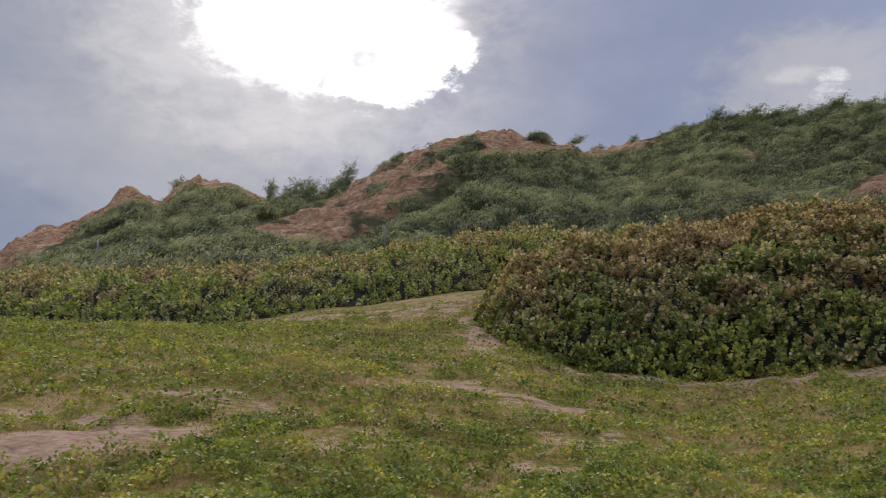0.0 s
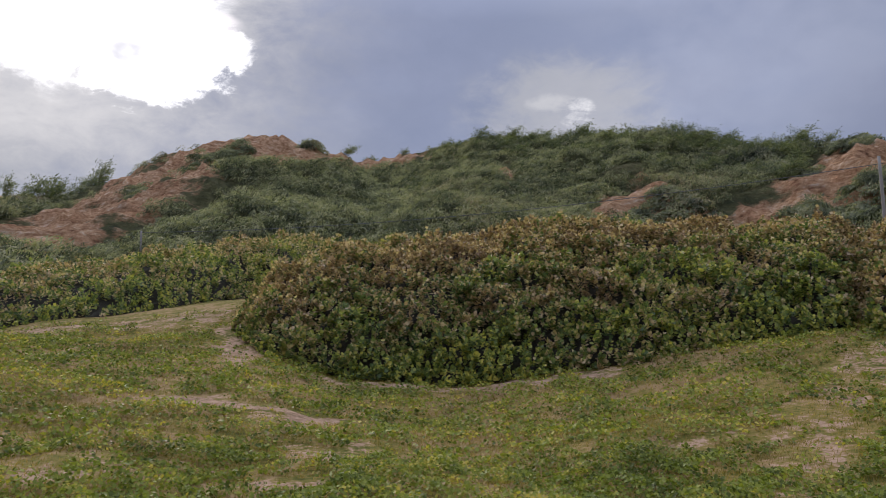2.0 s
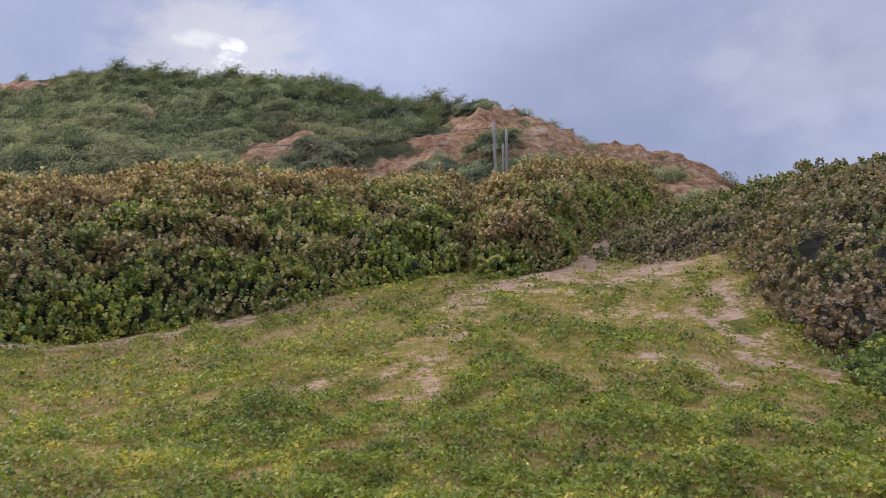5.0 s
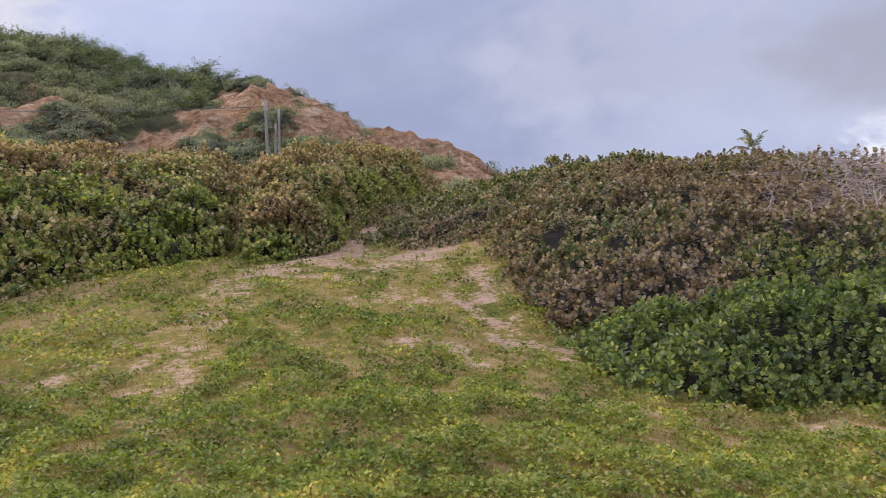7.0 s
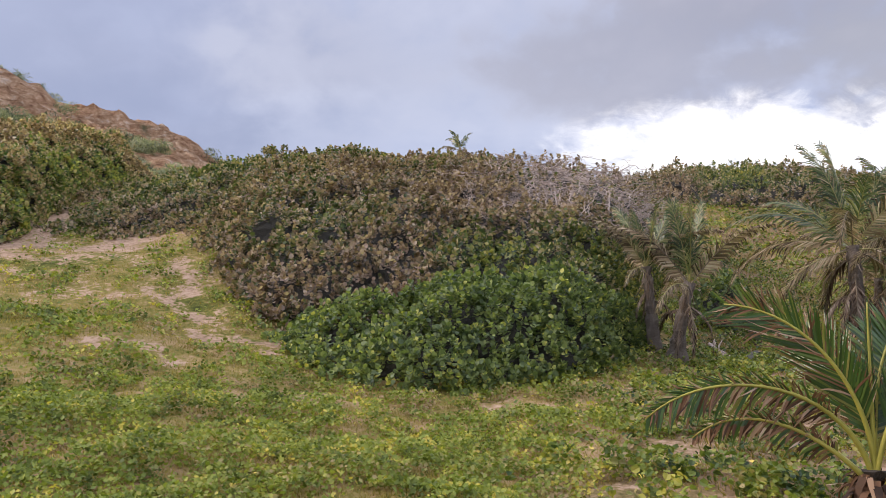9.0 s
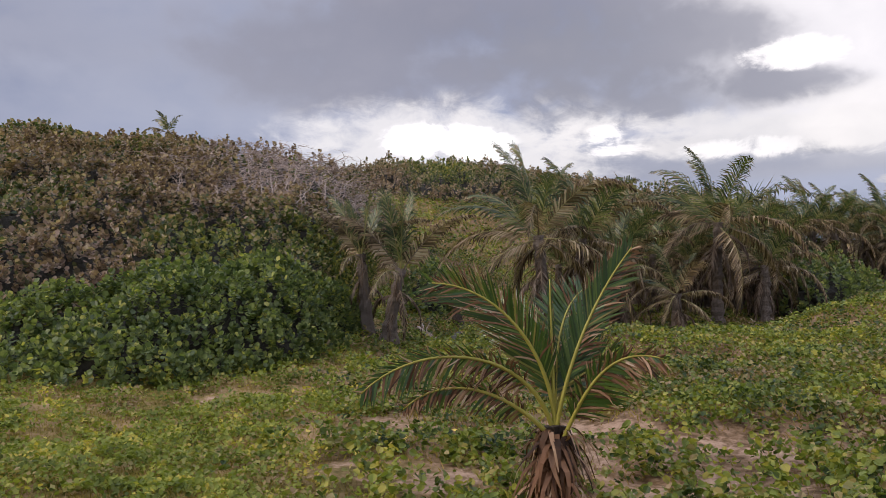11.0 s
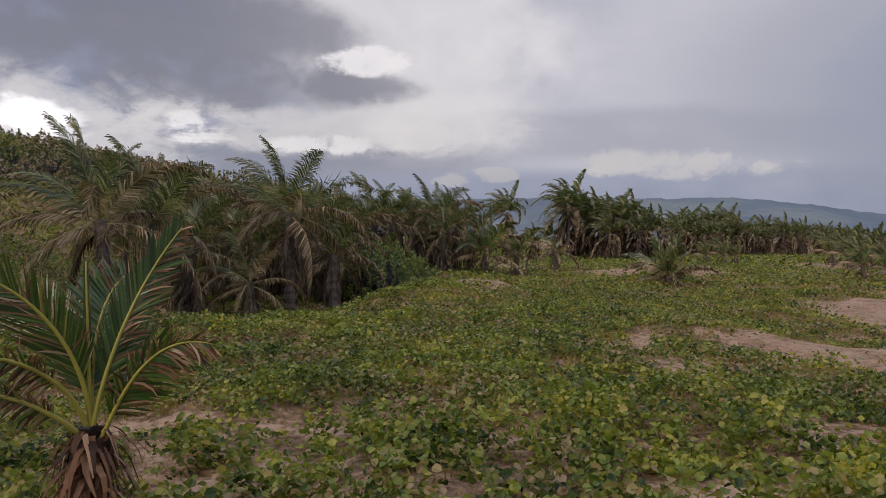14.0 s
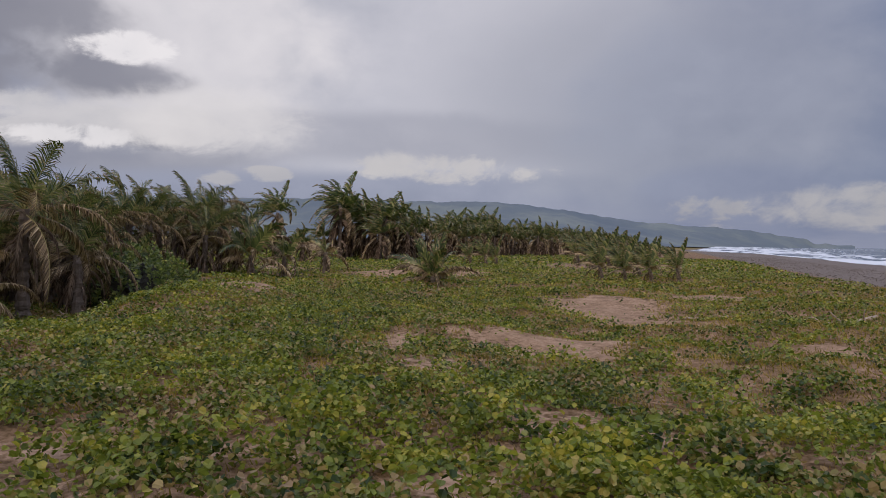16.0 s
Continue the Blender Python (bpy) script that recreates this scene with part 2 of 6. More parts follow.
EARTH = [(0.0, (0.10, 0.062, 0.034)), (0.5, (0.22, 0.14, 0.075)), (1.0, (0.38, 0.26, 0.145))]
OLIVE_DIM = [(0.0, (0.045, 0.066, 0.024)), (0.4, (0.125, 0.15, 0.045)), (0.72, (0.225, 0.22, 0.058)), (0.9, (0.34, 0.285, 0.07)), (1.0, (0.46, 0.36, 0.09))]
leaf_dry = leafy("sea_grape_leaf_dry", OLIVE_DIM, 0.45, 0.5, (0.34, 0.54, DRY), 0.4)
creeper_leaf = leafy("creeper_leaf", [(0.05, (0.034, 0.058, 0.014)), (0.30, (0.105, 0.136, 0.022)), (0.68, (0.215, 0.250, 0.040)), (0.92, (0.34, 0.315, 0.05)), (1.0, (0.42, 0.36, 0.065))], 0.42, 1.35, (0.56, 0.76, EARTH), 0.30, 0.6, 0.36, 0.7)
meadow_leaf = leafy("meadow_creeper_leaf", [(0.0, (0.080, 0.100, 0.016)), (0.35, (0.172, 0.208, 0.034)), (0.75, (0.285, 0.302, 0.054)), (0.94, (0.40, 0.37, 0.07)), (1.0, (0.56, 0.44, 0.08))], 0.5, 1.7, (0.60, 0.80, EARTH), 0.2, 0.5, 0.36, 0.55)
grass_blade = leafy("grass_blade", [(0.0, (0.13, 0.115, 0.022)), (0.4, (0.265, 0.205, 0.040)), (0.7, (0.37, 0.27, 0.07)), (1.0, (0.46, 0.32, 0.11))], 0.7, 1.0, (0.52, 0.76, EARTH), 0.06, 0.5)
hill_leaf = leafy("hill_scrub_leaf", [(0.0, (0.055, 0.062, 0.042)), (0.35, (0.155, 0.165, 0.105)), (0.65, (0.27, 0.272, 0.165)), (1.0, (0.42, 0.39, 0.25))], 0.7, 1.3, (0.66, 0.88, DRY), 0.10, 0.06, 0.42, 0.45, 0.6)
far_leaf = leafy("far_foliage", [(0.0, (0.085, 0.105, 0.06)), (0.5, (0.17, 0.19, 0.10)), (1.0, (0.30, 0.30, 0.15))], 0.7, 0.8, None, 0.08)
palm_green = leafy("palm_leaflet_green", [(0.0, (0.030, 0.050, 0.018)), (0.5, (0.082, 0.112, 0.036)), (0.85, (0.18, 0.195, 0.062)), (1.0, (0.36, 0.32, 0.15))], 0.34, 0.3, None, 0.55, 0.25, 0.32)
young_green = leafy("young_palm_leaflet_green", [(0.0, (0.028, 0.052, 0.008)), (0.5, (0.050, 0.100, 0.016)), (0.85, (0.12, 0.165, 0.026)), (1.0, (0.24, 0.20, 0.05))], 0.36, 0.3, None, 0.7, 0.25, 0.25)
young_brown = leafy("young_palm_leaflet_burnt", [(0.0, (0.045, 0.026, 0.017)), (0.5, (0.21, 0.105, 0.055)), (0.85, (0.40, 0.245, 0.15)), (1.0, (0.60, 0.45, 0.33))], 0.6, 0.3, None, 0.15, 0.25, 0.25)
palm_old = leafy("palm_leaflet_drying", [(0.0, (0.075, 0.055, 0.028)), (0.4, (0.20, 0.138, 0.076)), (0.8, (0.36, 0.26, 0.155)), (1.0, (0.54, 0.43, 0.29))], 0.6, 0.3, None, 0.15, 0.25, 0.25)
palm_dead = leafy("palm_dead_leaf", [(0.0, (0.040, 0.026, 0.017)), (0.5, (0.105, 0.070, 0.047)), (0.9, (0.21, 0.15, 0.105)), (1.0, (0.32, 0.24, 0.18))], 0.8, 0.3, None, 0.08, 0.25, 0.12)
rachis_yellow = plain("frond_rib_yellow", (0.20, 0.18, 0.05), (0.32, 0.26, 0.08), 6, 0.5, 0.1)
rachis_bright = plain("young_frond_rib_yellow", (0.25, 0.225, 0.03), (0.40, 0.33, 0.055), 6, 0.5, 0.1)
rachis_brown = plain("frond_rib_brown", (0.12, 0.085, 0.05), (0.22, 0.16, 0.09), 6, 0.7, 0.2)
bark = plain("palm_bark", (0.075, 0.055, 0.042), (0.26, 0.20, 0.15), 5.0, 0.9, 0.8, (1, 1, 5))
fibre = plain("palm_stem_fibre", (0.030, 0.020, 0.014), (0.12, 0.082, 0.052), 9.0, 0.95, 1.0, (1, 1, 0.3))
twig = plain("bare_twig", (0.24, 0.17, 0.13), (0.50, 0.39, 0.31), 4.0, 0.85, 0.3)
dark_wood = plain("shrub_inner_shade_wood", (0.045, 0.042, 0.026), (0.11, 0.095, 0.06), 3.0, 0.95, 0.6)
# near-black: the shade among the stems is put into the colour
heart_shade = plain("thicket_inner_shade", (0.018, 0.016, 0.011), (0.06, 0.05, 0.033), 7.0, 0.95, 0.8)
pole_wood = plain("weathered_pole_wood", (0.20, 0.18, 0.16), (0.36, 0.33, 0.30), 2.0, 0.85, 0.4, (1, 1, 0.2))

# ---- the lie of the land ----
HUB = Vector((0.5, -0.5))          # the plan is laid out round the spot where the walker stands
EYE_Z = 1.65


def plan(az, r):
    a = np.radians(az)
    return HUB[0] + r * np.sin(a), HUB[1] + r * np.cos(a)


def rise(el, r):
    """The height that stands el degrees over the eye's level at r metres."""
    return EYE_Z + r * np.tan(np.radians(el))


def bumps(x, y, scale, seed):
    """Smooth waves of random lie, about -1 to 1."""
    rng = np.random.default_rng(seed)
    out = 0
    for k in range(7):
        a, p = rng.uniform(0, 6.283, 2)
        f = rng.uniform(0.6, 1.7) / scale * 6.283
        out = out + np.sin((x * np.cos(a) + y * np.sin(a)) * f + p)
    return out / 3.2


# ground heights round the hub: rows of angle; heights at 6, 10, 14, 20, 28, 40 and 70 m
RADII = (0, 3, 6, 10, 14, 20, 28, 40, 70, 160, 6000)
LAY_1 = {-180: (.0, -.1, -.15, -.2, -.25, -.3, -.6), -100: (0, 0, -.1, -.3, -.6, -1, -1.5), -45: (.1, .4, .8, 1.3, 1.5, 1.5, 1.5),
         -28: (.12, .42, .8, 1.35, 1.5, 1.8, 2), -16: (.1, .40, .8, 1.35, 1.55, 2, 3), -6: (.05, .3, .65, 1.3, 2.3, 3, 4),
         4: (0, .15, .42, 1.2, 3.0, 3.8, 5), 11: (0, .06, .25, .75, 2.6, 3.8, 5), 18: (0, .02, .10, .6, 2.2, 3.8, 5),
         30: (0, .12, .45, 1.15, 2.2, 4, 5), 40: (0, .25, .8, 1.75, 2.8, 4, 5)}
LAY_2 = {47: (0, .3, .9, 1.85, 3.2, 4, 5), 54: (0, .25, .85, 1.95, 3.7, 4.6, 5), 60: (0, .2, .75, 2.05, 4.0, 4.8, 5), 65: (-.05, .05, .45, 2.3, 4.2, 4.8, 5),
         72: (-.1, -.18, .25, 2.2, 4.0, 4.5, 4.5), 85: (-.12, -.32, .1, 2.0, 4.0, 4.5, 4.5), 94: (-.12, -.25, -.25, .8, 3.4, 4.4, 4.5), 100: (-.2, -.22, -.4, -.2, 1.6, 4.4, 4.5),
         107: (-.24, -.2, -.3, -.4, .8, 4.0, 4.2), 116: (-.2, -.12, -.1, -.55, -.3, 1.6, 2)}
LAY_3 = {125: (-.1, -.1, -.12, -.6, -.6, -.3, 0), 131: (0, -.05, -.06, -.06, -.15, -.4, -.2), 135: (0, -.02, -.02, .02, -.05, -.35, -.4), 142: (0, -.06, -.16, -.26, -.34, -.4, -.5), 150: (0, -.08, -.18, -.28, -.35, -.4, -.5),
         160: (0, -.1, -.2, -.3, -.35, -.4, -.5), 168: (0, -.1, -.15, -.2, -.25, -.3, -.6), 180: (.0, -.1, -.15, -.2, -.25, -.3, -.6)}
LAYS = {**LAY_1, **LAY_2, **LAY_3}
AZ_KEYS = np.array(sorted(LAYS))
LAY = np.array([[0, 0, *LAYS[a], LAYS[a][-1], LAYS[a][-1]] for a in sorted(LAYS)])
LAY[:, -1] = LAY[:, -2] = np.minimum(LAY[:, -2], 0.0) - 0.4

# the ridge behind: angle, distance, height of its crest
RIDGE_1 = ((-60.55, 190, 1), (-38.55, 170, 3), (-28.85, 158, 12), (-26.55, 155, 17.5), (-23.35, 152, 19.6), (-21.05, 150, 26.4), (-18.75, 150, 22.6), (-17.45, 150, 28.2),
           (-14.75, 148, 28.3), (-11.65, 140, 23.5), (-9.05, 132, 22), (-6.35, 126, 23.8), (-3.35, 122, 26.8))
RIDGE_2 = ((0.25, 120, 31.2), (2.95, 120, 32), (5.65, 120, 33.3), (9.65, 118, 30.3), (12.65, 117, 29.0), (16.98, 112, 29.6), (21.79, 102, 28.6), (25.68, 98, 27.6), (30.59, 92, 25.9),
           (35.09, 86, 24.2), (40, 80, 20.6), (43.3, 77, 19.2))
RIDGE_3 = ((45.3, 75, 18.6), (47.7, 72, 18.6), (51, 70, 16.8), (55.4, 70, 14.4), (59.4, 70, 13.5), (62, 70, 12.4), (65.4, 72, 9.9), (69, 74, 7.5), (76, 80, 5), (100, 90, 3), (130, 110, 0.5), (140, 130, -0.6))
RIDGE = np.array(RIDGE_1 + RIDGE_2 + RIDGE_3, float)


def smooth01(v):
    v = np.clip(v, 0, 1)
    return v * v * (3 - 2 * v)


def curve(a, xs, ys):
    """A rounded run through stations."""
    xs, ys = np.asarray(xs, float), np.asarray(ys, float)
    return (np.interp(a, xs, ys) * 2 + np.interp(a - 0.6, xs, ys) + np.interp(a + 0.6, xs, ys)) / 4


def coast(x, y):
    """Metres seaward across the shore, and along it."""
    u = aim(170.5, 0)
    s = (x - HUB[0]) * u[0] + (y - HUB[1]) * u[1]
    w = -(x - HUB[0]) * -u[1] + (y - HUB[1]) * -u[0]
    return w, s


def shore(s):
    """Where the plants end and the beach begins, in metres across the shore, along it."""
    t = np.clip(s, 0, 420)
    return 9.3 - 0.05 * t - 0.00012 * t * t + 0.95 * np.maximum(0, -s - 4)


def land(x, y, fine=True):
    """The ground's height."""
    x, y = np.asarray(x, float), np.asarray(y, float)
    dx, dy = x - HUB[0], y - HUB[1]
    r = np.hypot(dx, dy)
    az = np.degrees(np.arctan2(dx, dy))
    # near dunes
    j = np.clip(np.searchsorted(AZ_KEYS, az) - 1, 0, len(AZ_KEYS) - 2)
    fa = smooth01((az - AZ_KEYS[j]) / (AZ_KEYS[j + 1] - AZ_KEYS[j])) * 0.5 + 0.5 * np.clip((az - AZ_KEYS[j]) / (AZ_KEYS[j + 1] - AZ_KEYS[j]), 0, 1)
    rk = np.array(RADII, float)
    i = np.clip(np.searchsorted(rk, r) - 1, 0, len(rk) - 2)
    fr = np.clip((r - rk[i]) / (rk[i + 1] - rk[i]), 0, 1)
    fr = 0.6 * fr + 0.4 * smooth01(fr)
    z = (LAY[j, i] * (1 - fr) + LAY[j, i + 1] * fr) * (1 - fa) + (LAY[j + 1, i] * (1 - fr) + LAY[j + 1, i + 1] * fr) * fa
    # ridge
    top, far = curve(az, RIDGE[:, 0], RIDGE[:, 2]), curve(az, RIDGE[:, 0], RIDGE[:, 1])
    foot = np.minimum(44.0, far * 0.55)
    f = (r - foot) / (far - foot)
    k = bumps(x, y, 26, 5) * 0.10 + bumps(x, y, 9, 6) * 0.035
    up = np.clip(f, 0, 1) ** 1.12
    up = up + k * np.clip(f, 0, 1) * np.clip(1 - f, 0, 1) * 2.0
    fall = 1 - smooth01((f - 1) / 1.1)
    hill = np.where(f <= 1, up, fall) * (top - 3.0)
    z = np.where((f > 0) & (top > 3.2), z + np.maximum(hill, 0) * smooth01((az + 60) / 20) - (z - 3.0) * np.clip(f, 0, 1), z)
    rough = rocky(x, y)
    crag = 1 - np.abs(bumps(x + 0.5 * z, y, 11, 14)) + 0.6 * (1 - np.abs(bumps(x, y + z * 0.6, 4.2, 15))) + 0.3 * (1 - np.abs(bumps(x + z, y, 1.9, 16)))
    z = z + (crag - 1.1) * rough * 1.25
    # shore: beach and sea bed
    w, s = coast(x, y)
    edge = shore(s) - 0.4 + bumps(x, y, 30, 9) * 0.7
    d = np.clip((w - edge) / 31.0, 0, 4)
    z = np.where(w > edge, np.maximum(z * (1 - np.clip(d * 1.2, 0, 1)) - 1.65 * d, -4), z)
    if fine:
        south = smooth01((az - 96) / 14) * np.clip((r - 7) / 8, 0, 1) * np.clip((75 - r) / 30, 0, 1) * (w < edge)
        z = z + south * (0.15 * bumps(x, y, 8.5, 71) + 0.10 * bumps(x, y, 4.2, 72))
        near = np.clip((60 - r) / 40, 0, 1) * np.clip((r - 2) / 4, 0, 1)
        z = z + near * (0.05 * bumps(x, y, 3.2, 1) + 0.022 * bumps(x, y, 1.1, 2)) + np.clip((r - 40) / 40, 0, 1) * np.clip(f, 0, 1.2) * (0.5 * bumps(x, y, 6, 3) + 0.25 * bumps(x, y, 2.6, 4)) * (top > 4)
    return z


# bare sand: angle, distance, half width, half depth, strength
SAND_1 = ((-27.6, 9.3, 1.3, .50, 1.1), (-23, 9.8, .9, .35, 1.0), (-26, 11.0, 1.2, .32, .85), (-21, 10.2, .6, .3, .8), (-19.2, 12.1, .9, .3, .75), (-12.7, 11.3, .7, .3, .65), (-9, 9.6, .8, .3, .6), (-0.3, 14.7, .8, .4, .9), (3, 14.2, .6, .4, .7), (6, 13.8, .8, .5, .95), (4.9, 9.5, .5, .22, .9),
          (10, 11.2, .7, .3, .7), (1, 8.3, .5, .25, .6), (-13.2, 25.9, 1.8, .7, .8), (-9, 25.0, 1.6, .6, .72), (-5, 24.8, 2.0, .8, .66), (0, 25, 1.8, 1.4, .56), (3.1, 21.5, .5, 2.0, .85))
SAND_2 = ((15, 18.6, 1.6, .45, .95), (20.5, 18.4, 1.9, .42, .95), (26, 18.4, 1.8, .35, .8), (3.6, 19.0, .35, .9, .8), (40.5, 8.5, .35, 1.2, .52), (41.5, 11.4, .36, 1.6, .56), (43.4, 13.8, .32, 1.6, .54), (45.4, 16.8, .4, 1.6, .60), (48.6, 17.9, 1.0, .5, .62), (50, 19.0, 1.8, .4, .8), (52.5, 20.6, 1.0, 1.2, .95),
          (55, 24, .6, 3., 1.), (57, 28, .5, 3., 1.), (55, 18.3, 1.4, .9, .66), (59, 19.8, 1.6, .8, .8), (62.4, 20.4, 1.0, .9, .75), (63, 16.6, .6, 1.6, .66), (60, 11.8, .5, .3, .7), (57, 15.6, 1.4, 1.0, .42))
SAND_3 = ((64.4, 14.8, .35, 1.2, .75), (67.4, 13.4, 1.0, .3, 1.0), (69.5, 12.7, .5, .25, .9), (36, 11.7, .7, .3, .6), (74, 10.6, 1.0, .2, .5), (84, 10.2, 1.2, .2, .5), (100, 6.2, .8, .35, .6), (103.4, 7.94, .9, .4, .6), (114.6, 7.87, .6, .4, .85), (116.3, 6.16, .5, .4, .9),
          (108, 4.91, .6, .4, .8), (122.7, 5.92, .5, .3, .9), (120.4, 7.34, .5, .35, .7), (134, 25.17, 1.9, 1.6, 1.25), (137.7, 49.75, 1.8, 5, 1.1), (124, 7.12, .4, .3, .6), (139.5, 6.44, .6, .25, .7))
SAND_4 = ((147.3, 14.01, .9, .8, .85), (150, 11, .9, .5, .7), (155.8, 14.68, .9, 1.0, 1.0), (159, 14.47, 1.1, 1.2, 1.2), (161.4, 13.47, .7, .7, 1.1), (163.9, 12.86, .5, .5, 1.0), (161.2, 24.67, 1.3, 2.2, 1.15), (162.7, 23.26, 1.3, 2.6, 1.2), (164.4, 20.16, .9, 1.4, 1.1), (146.1, 12.72, .8, .4, .8), (150.9, 5.6, .5, .25, .9), (162, 7.37, .5, .35, .8), (174.5, 7.24, .6, .25, .7), (166.7, 10.16, .5, .3, .7),
          (169, 29.65, 1.2, 1.8, 1.1), (168.8, 18.45, .7, .7, .7), (171.7, 14.65, .9, .5, .6), (177.2, 14.94, .8, .7, .9), (175.7, 10.14, .9, .3, .6), (145.7, 43.22, 1.5, 3, 1.1), (152, 47.7, 1.6, 4.5, 1.15), (159.7, 65.67, 2.0, 8, 1.0), (150.7, 4.7, .5, .25, .6), (167.3, 9.15, .7, .3, .6))


def sandy(x, y):
    """How bare the ground is, 0 to 1, before the grain of the plants."""
    dx, dy = x - HUB[0], y - HUB[1]
    r, az = np.hypot(dx, dy), np.degrees(np.arctan2(dx, dy))
    out = np.zeros_like(r)
    r = r + 0.28 * bumps(x, y, 1.6, 51) * np.clip(r / 9, 0.5, 2) + 0.12 * bumps(x, y, 0.55, 52)
    az = az + (0.35 * bumps(x, y, 1.9, 53) + 0.15 * bumps(x, y, 0.6, 54)) / np.maximum(r, 2) * 57
    for a, d, wide, deep, much in SAND_1 + SAND_2 + SAND_3 + SAND_4:
        turn = np.radians((az - a + 180) % 360 - 180)
        q = (turn * d / wide) ** 2 + ((r - d) / deep) ** 2
        out = np.maximum(out, much * np.exp(-0.7 * q))
    return out


# bare rock and earth on the ridge: angle, half width, share of the way up, half width of that, strength
ROCK = ((-28.55, 4, .80, .5, 1.), (-24.55, 2.8, .95, .16, 1.), (-21.25, 2.4, .90, .22, 1.), (-17.45, 1.2, .97, .12, 1.), (-14.55, 3.0, .95, .13, 1.), (-10.55, 2.4, .38, .12, .9), (-7.55, 2.8, .55, .3, 1.), (-3.95, 2.8, .68, .32, 1.), (-0.25, 2.6, .78, .28, 1.), (3.05, 2.0, .92, .14, 1.), (6.45, 2.8, .88, .2, 1.),
        (9.95, 3.6, .93, .12, 1.), (14.45, 3, .97, .08, 1.), (23.2, 1.0, .66, .16, .6))
ROCK_2 = ((31, 1.6, .36, .16, .9), (33, 2.2, .45, .18, 1.), (38, 2.0, .36, .12, 1.), (41.5, 2.4, .48, .14, 1.), (45, 3, .60, .2, 1.), (48, 3.5, .80, .24, 1.), (53, 3, .80, .36, 1.), (58, 3, .75, .5, 1.), (63, 3, .7, .6, 1.), (67, 2.5, .8, .5, 1.))


def rocky(x, y):
    dx, dy = x - HUB[0], y - HUB[1]
    r, az = np.hypot(dx, dy), np.degrees(np.arctan2(dx, dy))
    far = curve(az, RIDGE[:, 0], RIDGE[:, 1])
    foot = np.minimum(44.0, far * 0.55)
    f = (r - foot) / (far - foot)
    out = np.zeros_like(r)
    for a, wide, at, span, much in ROCK + ROCK_2:
        out = np.maximum(out, much * np.exp(-0.8 * (((az - a) / wide) ** 2 + ((f - at) / span) ** 2)))
    return np.where(f > 0, out, 0)


def fill_mesh(name, verts, faces, mat, smooth=False):
    """A mesh from arrays (all faces alike) or from lists."""
    me = bpy.data.meshes.new(name)
    if isinstance(faces, np.ndarray) and len(faces):
        verts = np.asarray(verts, np.float32).reshape(-1, 3)
        count, corners = faces.shape
        me.vertices.add(len(verts))
        me.vertices.foreach_set("co", verts.ravel())
        me.loops.add(count * corners)
        me.loops.foreach_set("vertex_index", faces.astype(np.int32).ravel())
        me.polygons.add(count)
        me.polygons.foreach_set("loop_start", np.arange(0, count * corners, corners, dtype=np.int32))
        me.update(calc_edges=True)
    else:
        me.from_pydata(np.asarray(verts).reshape(-1, 3).tolist(), [], [tuple(f) for f in faces])
    me.materials.append(mat)
    me.polygons.foreach_set("use_smooth", [smooth] * len(me.polygons))
    return me


def mesh_object(name, verts, faces, mat, smooth=False):
    return new(name, fill_mesh(name, verts, faces, mat, smooth))


def mask(me, name, values):
    at = me.attributes.new(name, "FLOAT", "POINT")
    at.data.foreach_set("value", np.asarray(values, np.float32))


# ground material: sand, turf, earth and rock, beach litter
ground_mat, g, gb = material("dune_ground", 0.95)
pos = g.add("ShaderNodeNewGeometry").outputs["Position"]


def attr(name):
    return g.add("ShaderNodeAttribute", attribute_name=name).outputs["Fac"]


n_wide, n_mid, n_fine, n_grain = g.noise(pos, 0.35, 4), g.noise(pos, 2.2, 5, 0.62), g.noise(pos, 11, 4, 0.6), g.noise(pos, 60, 2)
sand_c = g.ramp(g.math("ADD", g.math("MULTIPLY", n_mid, 0.5), g.math("MULTIPLY", n_fine, 0.5)), [(0.34, (0.15, 0.095, 0.056)), (0.47, (0.29, 0.185, 0.115)), (0.62, (0.42, 0.28, 0.185))])
turf_c = g.ramp(g.math("ADD", g.math("MULTIPLY", n_wide, 0.5), g.math("ADD", g.math("MULTIPLY", n_mid, 0.6), g.math("MULTIPLY", g.math("SUBTRACT", n_fine, 0.27), 0.5))),
                [(0.42, (0.05, 0.054, 0.014)), (0.54, (0.115, 0.112, 0.024)), (0.63, (0.20, 0.155, 0.042)), (0.75, (0.31, 0.205, 0.10))])
bare = g.math("ADD", attr("sand"), g.math("MULTIPLY", g.math("SUBTRACT", g.math("ADD", g.math("MULTIPLY", n_mid, 0.55), g.math("MULTIPLY", n_fine, 0.45)), 0.5), 3.0))
litter_c = g.ramp(g.math("ADD", g.math("MULTIPLY", n_mid, 0.5), g.math("MULTIPLY", n_fine, 0.5)), [(0.34, (0.06, 0.038, 0.02)), (0.44, (0.155, 0.096, 0.05)), (0.53, (0.26, 0.165, 0.10)), (0.66, (0.40, 0.255, 0.17))])
low = g.mix(g.step(bare, 0.36, 0.62), g.mix(attr("vine"), turf_c, litter_c), sand_c)
tilted = g.add("ShaderNodeMapping")
tilted.inputs["Rotation"].default_value, tilted.inputs["Scale"].default_value = (0.9, -0.7, 0.4), (0.45, 0.45, 1.0)
g.put(tilted.inputs["Vector"], pos)
strata = g.noise(tilted.outputs[0], 1.1, 8, 0.7, 1.2)
